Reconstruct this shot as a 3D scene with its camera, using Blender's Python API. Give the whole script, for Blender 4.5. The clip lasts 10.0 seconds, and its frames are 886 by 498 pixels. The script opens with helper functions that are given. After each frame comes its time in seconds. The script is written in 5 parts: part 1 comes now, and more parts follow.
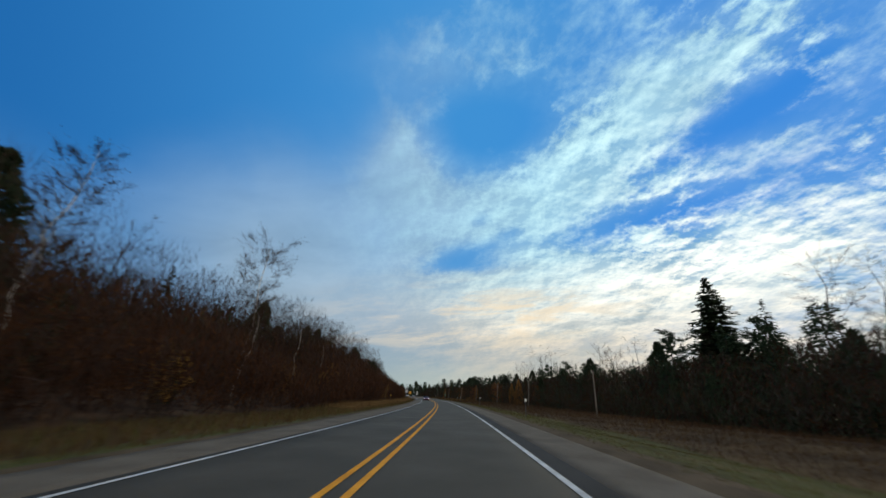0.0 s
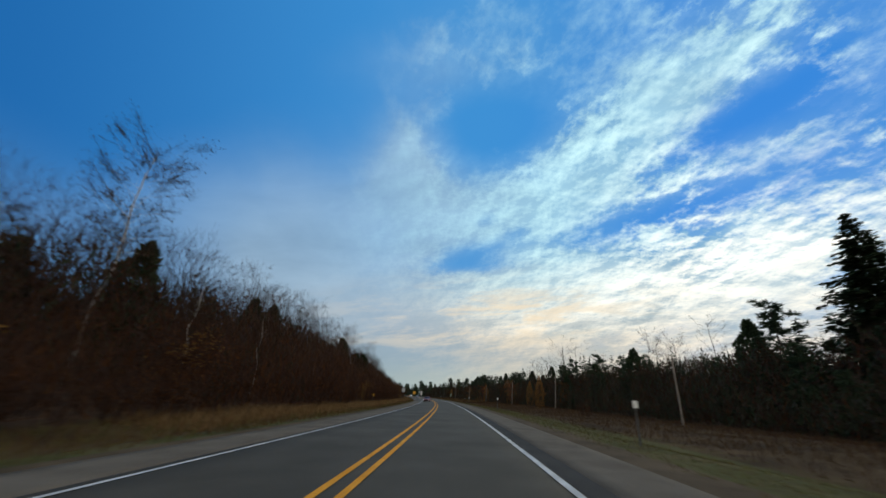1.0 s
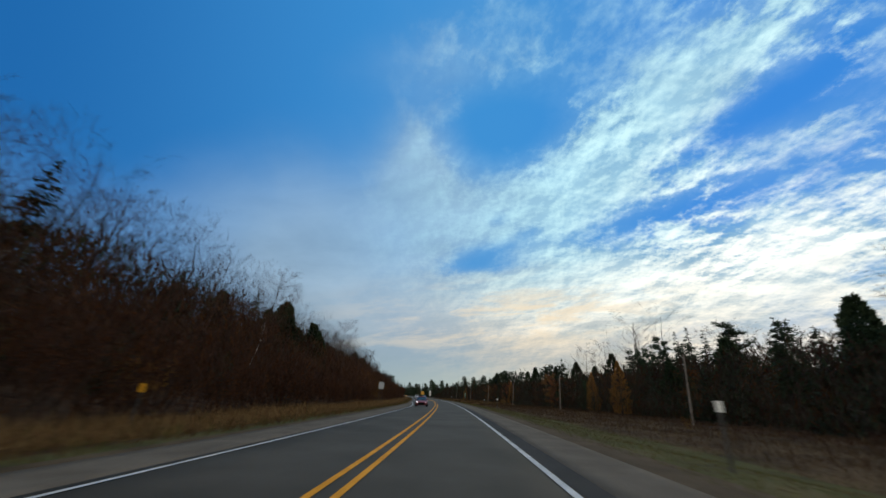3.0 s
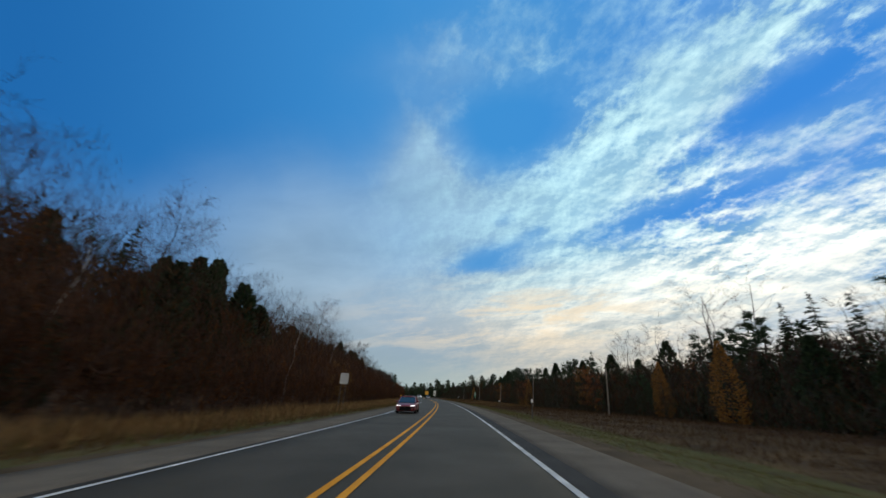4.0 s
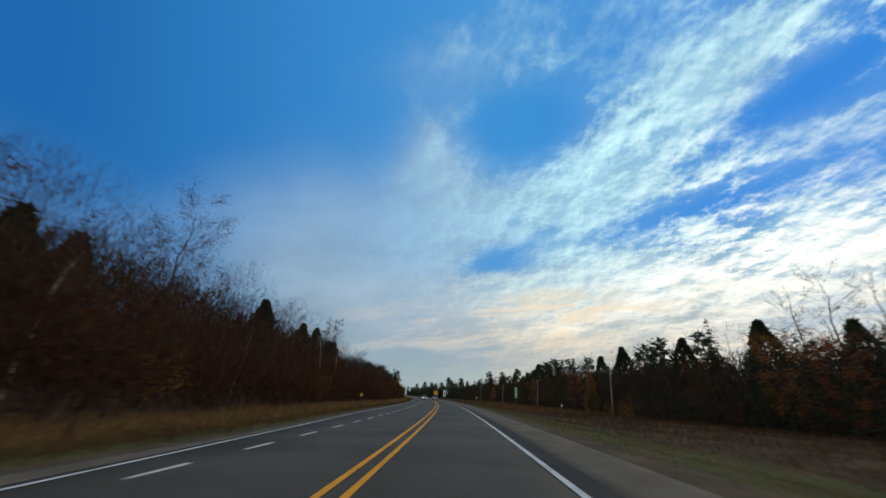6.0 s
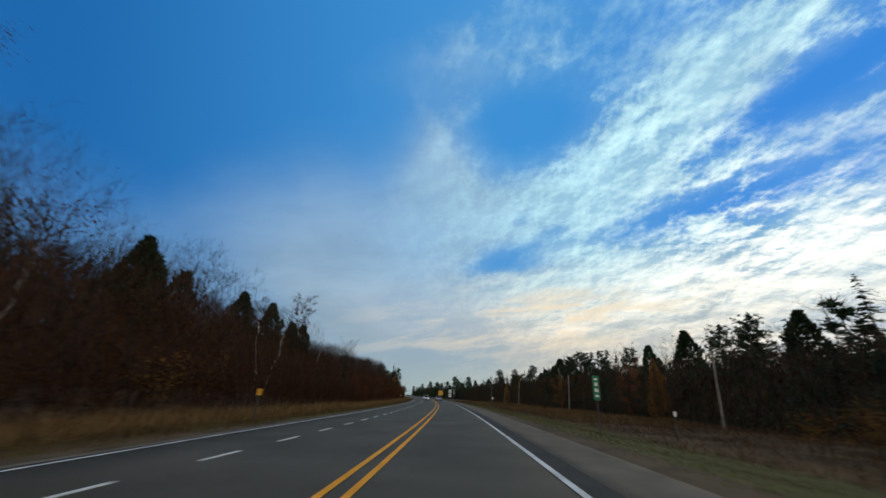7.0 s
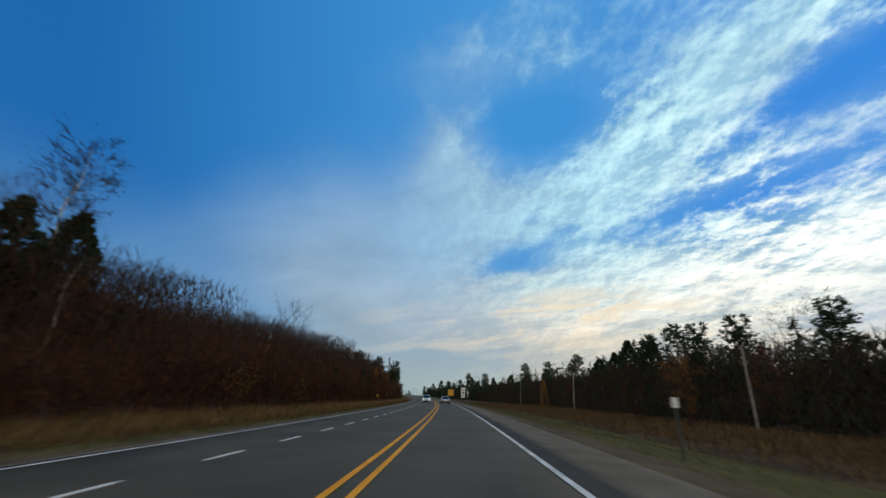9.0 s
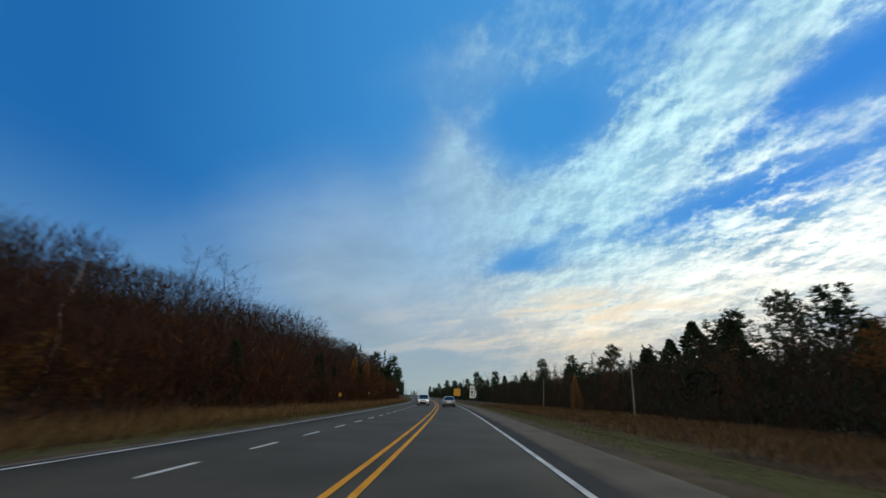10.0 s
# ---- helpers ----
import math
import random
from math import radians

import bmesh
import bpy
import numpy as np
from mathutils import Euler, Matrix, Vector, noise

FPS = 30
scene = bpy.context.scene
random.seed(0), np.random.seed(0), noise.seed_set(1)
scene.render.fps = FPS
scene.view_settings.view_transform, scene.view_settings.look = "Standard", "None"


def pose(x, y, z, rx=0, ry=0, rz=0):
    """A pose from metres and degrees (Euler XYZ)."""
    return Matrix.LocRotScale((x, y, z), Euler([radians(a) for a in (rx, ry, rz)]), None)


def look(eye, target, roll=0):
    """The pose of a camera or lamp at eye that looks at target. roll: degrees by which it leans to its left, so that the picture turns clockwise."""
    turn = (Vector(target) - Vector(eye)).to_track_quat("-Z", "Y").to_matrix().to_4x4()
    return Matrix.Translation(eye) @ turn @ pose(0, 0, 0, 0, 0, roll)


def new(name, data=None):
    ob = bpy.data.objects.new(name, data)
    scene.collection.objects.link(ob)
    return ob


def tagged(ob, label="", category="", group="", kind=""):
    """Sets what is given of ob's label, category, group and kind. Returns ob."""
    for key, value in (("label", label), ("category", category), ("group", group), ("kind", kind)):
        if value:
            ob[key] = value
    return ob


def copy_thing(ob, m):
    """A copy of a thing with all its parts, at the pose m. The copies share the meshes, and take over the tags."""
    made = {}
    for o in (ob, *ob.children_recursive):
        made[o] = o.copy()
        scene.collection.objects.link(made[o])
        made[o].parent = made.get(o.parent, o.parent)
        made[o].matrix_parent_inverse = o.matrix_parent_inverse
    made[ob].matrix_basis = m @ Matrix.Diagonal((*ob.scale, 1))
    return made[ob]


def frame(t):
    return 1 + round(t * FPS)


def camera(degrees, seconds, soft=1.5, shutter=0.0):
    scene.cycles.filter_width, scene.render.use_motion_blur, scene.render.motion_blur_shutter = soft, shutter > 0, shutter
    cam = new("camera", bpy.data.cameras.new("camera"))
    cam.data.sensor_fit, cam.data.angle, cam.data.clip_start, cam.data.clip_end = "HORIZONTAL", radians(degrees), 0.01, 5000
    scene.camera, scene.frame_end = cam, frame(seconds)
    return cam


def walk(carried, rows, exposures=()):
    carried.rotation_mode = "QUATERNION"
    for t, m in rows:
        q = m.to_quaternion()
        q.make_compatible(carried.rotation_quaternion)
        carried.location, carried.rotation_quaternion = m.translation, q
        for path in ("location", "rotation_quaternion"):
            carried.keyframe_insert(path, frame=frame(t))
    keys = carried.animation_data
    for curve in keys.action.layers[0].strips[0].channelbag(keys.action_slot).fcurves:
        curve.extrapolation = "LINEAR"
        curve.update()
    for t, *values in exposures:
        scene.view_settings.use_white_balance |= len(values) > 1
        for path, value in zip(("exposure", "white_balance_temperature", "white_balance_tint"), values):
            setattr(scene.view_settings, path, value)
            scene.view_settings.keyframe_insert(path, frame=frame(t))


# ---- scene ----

# ---------------------------------------------------------------- the road's line
RADIUS = 1246.0        # long left-hand bend
BEND_END = 390.0       # where the bend runs out into a straight
BANK = 0.034           # superelevation of the carriageway, falling to the left
SPEED = 22.4           # metres a second
EYE_HEIGHT, EYE_SIDE = 1.325, 1.65

STEP = 1.0
S_MIN, S_MAX = -400.0, 2600.0
_s = np.arange(S_MIN, S_MAX + STEP, STEP)
_head = np.clip(_s, -400, BEND_END) / RADIUS
_x = np.cumsum(-np.sin(_head)) * STEP
_y = np.cumsum(np.cos(_head)) * STEP
_x -= np.interp(0, _s, _x)
_y -= np.interp(0, _s, _y)


def heading(s):
    return float(np.interp(s, _s, _head))


def plan(s, u):
    """Place on the plan: s metres along the centre line, u metres to the right of it."""
    h = np.interp(s, _s, _head)
    return np.interp(s, _s, _x) + u * np.cos(h), np.interp(s, _s, _y) + u * np.sin(h)


def left_edge(s):
    """Where the left edge line runs: the carriageway widens for a second oncoming lane."""
    k = np.clip((np.asarray(s, float) - 116.0) / 58.0, 0, 1)
    return -3.55 - 2.45 * (k * k * (3 - 2 * k))


def left_verge(s):
    """Outer edge of the left gravel shoulder."""
    return np.minimum(-5.6, left_edge(s) - 0.6)


def height(s, u):
    """Height of the ground: banked carriageway, verges, ditch and the country beyond."""
    s, u = np.asarray(s, float), np.asarray(u, float)
    le = left_verge(s) - 0.4
    core = BANK * np.clip(u, le, 6.6)
    right = np.clip(u - 6.6, 0, 1e9)
    down = -0.55 * np.clip(right / 6.0, 0, 1) ** 1.2 + 0.55 * np.clip((right - 7.0) / 14.0, 0, 1)
    left = np.clip(le - u, 0, 1e9)
    rise = -0.15 * np.clip(left / 2.5, 0, 1) + 0.6 * np.clip((left - 3.0) / 10.0, 0, 1) + 1.6 * np.clip((left - 12.0) / 40.0, 0, 1)
    rough = 0.05 * np.sin(0.31 * s + 0.9 * u) * np.clip((right + left - 1.0) / 4.0, 0, 1)
    rough = rough + 0.25 * np.sin(0.043 * s + 0.07 * u) * np.clip((right + left - 10.0) / 20.0, 0, 1)
    return core + down + rise + rough


def ground_at(s, u):
    x, y = plan(s, u)
    return Vector((float(x), float(y), float(height(s, u))))


# ---------------------------------------------------------------- the camera
YAW_0, PITCH, ROLL = 2.1, 22.76, -3.44
cam = camera(103.0, 10.0, soft=1.5, shutter=0.35)
DRIFT_T = (0.0, 1.0, 2.5, 4.5, 5.5, 7.5, 9.0, 10.0)        # the car wanders a little within its lane
DRIFT_U = (0.0, 0.09, 0.19, 0.02, 0.03, 0.0, -0.06, -0.09)
TURN_T = (0.0, 1.0, 2.0, 2.5, 4.0, 5.5, 7.0, 8.0, 9.0, 10.0)          # heading of the car through the bend, degrees
TURN_Y = (0.0, 1.09, 2.17, 2.69, 4.21, 5.77, 7.33, 8.33, 9.30, 10.29)
PATH = []
for i in range(21):
    t = i * 0.5
    at = ground_at(SPEED * t, EYE_SIDE + float(np.interp(t, DRIFT_T, DRIFT_U)))
    PATH.append((t, pose(at.x, at.y, at.z + EYE_HEIGHT, 90 + PITCH, ROLL, float(np.interp(t, TURN_T, TURN_Y)) + YAW_0)))
walk(cam, PATH)

# ---------------------------------------------------------------- sky and sun
world = bpy.data.worlds.new("sky")
scene.world = world
world.use_nodes = True
WN, WL = world.node_tree.nodes, world.node_tree.links
WN.clear()


def wire(tree, socket, value):
    if isinstance(value, bpy.types.NodeSocket):
        tree.links.new(value, socket)
    elif isinstance(value, (tuple, list)) and len(value) == 3 and socket.type == "RGBA":
        socket.default_value = (*value, 1)
    else:
        socket.default_value = value


def wm(op, a, b=0.0, c=0.0, clamp=False):
    n = WN.new("ShaderNodeMath")
    n.operation, n.use_clamp = op, clamp
    for k, v in enumerate((a, b, c)):
        wire(world.node_tree, n.inputs[k], v)
    return n.outputs[0]


def wdot(a, v):
    n = WN.new("ShaderNodeVectorMath")
    n.operation = "DOT_PRODUCT"
    wire(world.node_tree, n.inputs[0], a)
    n.inputs[1].default_value = v
    return n.outputs["Value"]


def wmix(f, a, b, kind="MIX"):
    n = WN.new("ShaderNodeMix")
    n.data_type, n.blend_type, n.clamp_factor = "RGBA", kind, True
    wire(world.node_tree, n.inputs[0], f)
    wire(world.node_tree, n.inputs[6], a)
    wire(world.node_tree, n.inputs[7], b)
    return n.outputs[2]


def wstep(x, lo, hi):
    n = WN.new("ShaderNodeMapRange")
    n.interpolation_type = "SMOOTHSTEP"
    wire(world.node_tree, n.inputs[0], x)
    n.inputs[1].default_value, n.inputs[2].default_value = lo, hi
    return n.outputs[0]


def wcomb(x, y, z):
    n = WN.new("ShaderNodeCombineXYZ")
    for k, v in enumerate((x, y, z)):
        wire(world.node_tree, n.inputs[k], v)
    return n.outputs[0]


def wnoise(vec, scale, detail=6.0, rough=0.55, warp=0.0):
    n = WN.new("ShaderNodeTexNoise")
    wire(world.node_tree, n.inputs["Vector"], vec)
    n.inputs["Scale"].default_value, n.inputs["Detail"].default_value = scale, detail
    n.inputs["Roughness"].default_value, n.inputs["Distortion"].default_value = rough, warp
    return n.outputs[0]


SUN_AZ, SUN_EL = radians(-43.5), radians(17.0)      # azimuth from +y, positive to the left
sun_way = Vector((-math.sin(SUN_AZ) * math.cos(SUN_EL), math.cos(SUN_AZ) * math.cos(SUN_EL), math.sin(SUN_EL)))

ray = WN.new("ShaderNodeTexCoord").outputs["Generated"]
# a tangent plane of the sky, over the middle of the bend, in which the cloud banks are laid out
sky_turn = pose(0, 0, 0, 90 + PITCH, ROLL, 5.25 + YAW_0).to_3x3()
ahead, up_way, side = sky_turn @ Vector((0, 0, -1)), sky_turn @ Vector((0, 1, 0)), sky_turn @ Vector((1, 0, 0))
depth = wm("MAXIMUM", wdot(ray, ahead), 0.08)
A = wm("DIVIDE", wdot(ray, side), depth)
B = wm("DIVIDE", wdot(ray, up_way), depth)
rise_z = wdot(ray, (0, 0, 1))
near_sun = wm("MAXIMUM", wdot(ray, sun_way), 0.0)
zc = wm("ADD", wm("MAXIMUM", rise_z, 0.0), 0.30)
deck_x, deck_y = wm("DIVIDE", wdot(ray, (1, 0, 0)), zc), wm("DIVIDE", wdot(ray, (0, 1, 0)), zc)   # plan of the cloud deck
flat = wcomb(A, B, 0.0)


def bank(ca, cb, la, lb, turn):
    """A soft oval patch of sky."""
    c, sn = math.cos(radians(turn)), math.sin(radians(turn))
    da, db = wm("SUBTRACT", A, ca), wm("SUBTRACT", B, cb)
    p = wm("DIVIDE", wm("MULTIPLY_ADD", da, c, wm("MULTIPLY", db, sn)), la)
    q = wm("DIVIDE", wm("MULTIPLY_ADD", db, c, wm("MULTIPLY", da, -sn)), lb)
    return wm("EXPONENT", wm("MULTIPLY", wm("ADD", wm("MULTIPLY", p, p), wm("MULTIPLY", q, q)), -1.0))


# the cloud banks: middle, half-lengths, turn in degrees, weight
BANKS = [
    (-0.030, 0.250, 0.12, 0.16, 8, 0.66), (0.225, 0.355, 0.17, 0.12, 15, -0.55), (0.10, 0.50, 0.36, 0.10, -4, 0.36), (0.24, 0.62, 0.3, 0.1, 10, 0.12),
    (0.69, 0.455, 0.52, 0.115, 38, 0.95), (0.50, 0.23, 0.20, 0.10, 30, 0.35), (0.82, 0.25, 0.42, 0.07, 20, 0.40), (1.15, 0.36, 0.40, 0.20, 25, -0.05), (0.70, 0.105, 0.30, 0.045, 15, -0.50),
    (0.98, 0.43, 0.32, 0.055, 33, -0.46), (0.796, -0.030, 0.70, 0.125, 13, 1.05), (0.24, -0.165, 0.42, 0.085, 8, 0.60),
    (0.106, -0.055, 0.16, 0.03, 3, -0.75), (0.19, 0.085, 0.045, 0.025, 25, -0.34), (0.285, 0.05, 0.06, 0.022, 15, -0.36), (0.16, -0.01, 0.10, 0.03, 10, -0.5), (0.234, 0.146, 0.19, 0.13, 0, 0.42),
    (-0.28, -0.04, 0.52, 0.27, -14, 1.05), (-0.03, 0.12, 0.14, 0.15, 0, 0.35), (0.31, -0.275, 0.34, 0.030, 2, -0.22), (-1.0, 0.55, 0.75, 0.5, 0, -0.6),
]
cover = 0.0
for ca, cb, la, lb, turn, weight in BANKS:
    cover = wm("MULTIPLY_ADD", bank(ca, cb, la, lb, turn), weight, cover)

# rippled cloudlets on the deck, drawn out along the wind
wind = radians(-60.0)
SUNWARD = Vector((-math.sin(SUN_AZ), math.cos(SUN_AZ)))


def deck(shift, stretch):
    dx, dy = wm("ADD", deck_x, SUNWARD.x * shift), wm("ADD", deck_y, SUNWARD.y * shift)
    along = wm("MULTIPLY_ADD", dx, math.cos(wind), wm("MULTIPLY", dy, math.sin(wind)))
    across = wm("MULTIPLY_ADD", dy, math.cos(wind), wm("MULTIPLY", dx, -math.sin(wind)))
    return wcomb(wm("MULTIPLY", along, stretch), across, 0.0)


big = wnoise(deck(0.0, 0.45), 3.4, 4, 0.55, 0.3)
fine = wnoise(deck(0.0, 0.85), 7.5, 10, 0.60, 0.15)
fine_sunward = wnoise(deck(0.036, 0.85), 7.5, 10, 0.60, 0.15)
ripple = wnoise(deck(0.0, 0.9), 24.0, 6, 0.62, 0.15)
ripple_sunward = wnoise(deck(0.013, 0.9), 24.0, 6, 0.62, 0.15)
soft_veil = wnoise(flat, 2.4, 5, 0.5, 0.3)
bumps = wm("ADD", wm("MULTIPLY", wm("SUBTRACT", big, 0.5), 1.3), wm("ADD", wm("MULTIPLY", wm("SUBTRACT", fine, 0.5), 2.2), wm("MULTIPLY", wm("SUBTRACT", ripple, 0.5), wm("MULTIPLY", wm("MULTIPLY", wstep(A, 0.0, 0.6), wstep(rise_z, 0.15, 0.45)), 1.7))))
relief = wm("ADD", wm("MULTIPLY", wm("SUBTRACT", fine, fine_sunward), 2.6), wm("MULTIPLY", wm("SUBTRACT", ripple, ripple_sunward), 1.5))
left_soft = wstep(A, -0.45, 0.40)
patchy = wnoise(flat, 2.1, 3, 0.5, 0.4)
patchy = wm("MULTIPLY_ADD", wstep(patchy, 0.36, 0.62), 0.85, 0.35)
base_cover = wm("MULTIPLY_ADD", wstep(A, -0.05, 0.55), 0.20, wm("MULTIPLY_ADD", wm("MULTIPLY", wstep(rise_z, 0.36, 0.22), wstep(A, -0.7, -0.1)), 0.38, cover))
bumps = wm("MULTIPLY", bumps, wm("MULTIPLY_ADD", wstep(rise_z, 0.08, 0.38), 0.7, 0.3))
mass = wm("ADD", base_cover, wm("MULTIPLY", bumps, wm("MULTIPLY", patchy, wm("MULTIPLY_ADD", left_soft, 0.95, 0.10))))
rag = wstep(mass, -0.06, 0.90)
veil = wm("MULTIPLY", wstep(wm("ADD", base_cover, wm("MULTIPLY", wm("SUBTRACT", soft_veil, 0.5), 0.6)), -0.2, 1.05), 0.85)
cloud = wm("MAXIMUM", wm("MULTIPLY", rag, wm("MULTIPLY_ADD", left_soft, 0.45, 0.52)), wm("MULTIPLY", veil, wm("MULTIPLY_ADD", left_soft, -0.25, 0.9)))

nishita = WN.new("ShaderNodeTexSky")
nishita.sky_type, nishita.sun_disc = "NISHITA", False
nishita.sun_elevation, nishita.sun_rotation = SUN_EL, -SUN_AZ
nishita.air_density, nishita.dust_density, nishita.ozone_density = 1.0, 0.4, 3.0
clear = wmix(1.0, nishita.outputs[0], (0.050, 0.085, 0.105), "MULTIPLY")
deep = wmix(wstep(A, -1.25, 0.15), (0.011, 0.133, 0.41), (0.047, 0.28, 0.66))
deep = wmix(wstep(A, 0.15, 0.9), deep, (0.030, 0.23, 0.70))
deep = wmix(wm("MULTIPLY", wstep(rise_z, 0.45, 0.05), 0.7), deep, (0.20, 0.40, 0.60))
clear = wmix(0.9, clear, deep)

glow = wm("POWER", near_sun, 16.0)
thick = wstep(mass, 0.45, 1.6)
low_sky = wstep(rise_z, 0.42, 0.12)
bars = wnoise(wcomb(wm("MULTIPLY_ADD", B, 0.35, A), wm("MULTIPLY_ADD", A, -0.5, wm("MULTIPLY", B, 2.7)), 0.7), 3.2, 9, 0.58, 0.25)
shade = wm("ADD", wm("ADD", wm("MULTIPLY", wm("SUBTRACT", fine, 0.5), wm("MULTIPLY_ADD", low_sky, -0.9, 1.2)), wm("MULTIPLY", wm("SUBTRACT", bars, 0.5), wm("MULTIPLY", low_sky, 2.6))), wm("ADD", wm("MULTIPLY", relief, wm("MULTIPLY_ADD", low_sky, -0.5, 1.0)), 0.33), 0.0, True)
shade = wm("MULTIPLY_ADD", wm("MULTIPLY", left_soft, wm("MULTIPLY_ADD", patchy, 0.4, 0.55)), wm("SUBTRACT", shade, 0.38), 0.38)
grey = wmix(low_sky, wmix(wstep(A, -0.1, 0.45), (0.285, 0.41, 0.555), (0.235, 0.46, 0.66)), wmix(wstep(A, -0.1, 0.6), (0.265, 0.365, 0.435), (0.32, 0.42, 0.45)))
white = wmix(low_sky, (0.56, 0.90, 0.97), wmix(wstep(A, -0.05, 0.6), (0.86, 0.73, 0.55), (1.02, 0.95, 0.79)))
lit = wm("ADD", wm("MULTIPLY", shade, 0.9), wm("MULTIPLY", thick, 0.30), 0.0, True)
side_lit = wm("MULTIPLY", lit, wm("MULTIPLY_ADD", wstep(A, -0.4, 0.3), 0.78, 0.22))
body = wmix(side_lit, grey, white)
body = wmix(wm("MULTIPLY", glow, wm("MULTIPLY", shade, 0.85)), body, (1.12, 1.07, 0.96))
streak = wnoise(wcomb(wm("MULTIPLY_ADD", B, 0.5, A), wm("MULTIPLY_ADD", A, -0.25, wm("MULTIPLY", B, 2.6)), 3.1), 2.6, 6, 0.55, 0.4)
tone = wm("MULTIPLY_ADD", wm("SUBTRACT", streak, 0.5), wm("MULTIPLY_ADD", left_soft, -0.45, 0.8), 1.0)
body = wmix(1.0, body, wcomb(tone, tone, tone), "MULTIPLY")
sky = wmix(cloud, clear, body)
blaze = wm("MULTIPLY", bank(1.0, 0.0, 0.50, 0.10, 15), wm("MULTIPLY_ADD", lit, 0.85, 0.0))
sky = wmix(wm("MULTIPLY", blaze, cloud), sky, (1.35, 1.28, 1.14))
sky = wmix(wm("MULTIPLY", wm("MULTIPLY", wstep(rise_z, 0.18, 0.08), wstep(A, 0.75, 0.25)), 0.5), sky, (0.27, 0.37, 0.44))
low_bars = wnoise(wcomb(A, wm("MULTIPLY_ADD", A, -0.5, wm("MULTIPLY", B, 4.4)), 5.3), 4.6, 8, 0.58, 0.3)
sky = wmix(wm("MULTIPLY", wm("MULTIPLY", wstep(low_bars, 0.45, 0.62), bank(0.26, -0.195, 0.42, 0.085, 5)), 0.85), sky, (0.86, 0.72, 0.52))
sky = wmix(wm("MULTIPLY", wm("MULTIPLY", wstep(low_bars, 0.50, 0.34), bank(0.55, -0.17, 0.62, 0.10, 8)), 0.55), sky, (0.30, 0.38, 0.43))
haze = wstep(rise_z, 0.11, 0.01)
sky = wmix(wm("MULTIPLY", haze, 0.80), sky, wmix(wstep(A, -0.6, 0.5), (0.26, 0.36, 0.41), (0.52, 0.56, 0.46)))
sky = wmix(wm("MULTIPLY", wm("MULTIPLY", wstep(rise_z, 0.24, 0.06), wstep(A, 0.0, 0.5)), wm("MULTIPLY", bars, 0.75)), sky, (0.95, 0.70, 0.42))
# overhead and behind, unseen: paler, thicker broken cloud added for brighter, more neutral light
aloft = wnoise(deck(0.0, 0.8), 1.1, 4, 0.5, 0.3)
round_sky = wmix(wstep(aloft, 0.30, 0.62), (0.25, 0.36, 0.47), (0.92, 0.83, 0.69))
sky = wmix(wstep(wdot(ray, ahead), 0.52, 0.22), sky, round_sky)
back = WN.new("ShaderNodeBackground")
WL.new(sky, back.inputs[0])
back.inputs[1].default_value = 1.06
WL.new(back.outputs[0], WN.new("ShaderNodeOutputWorld").inputs[0])

sun = new("sun", bpy.data.lights.new("sun", "SUN"))
sun.data.energy, sun.data.angle, sun.data.color = 0.7, radians(28.0), (1.0, 0.78, 0.52)
sun.matrix_world = look(sun_way * 100, (0, 0, 0))

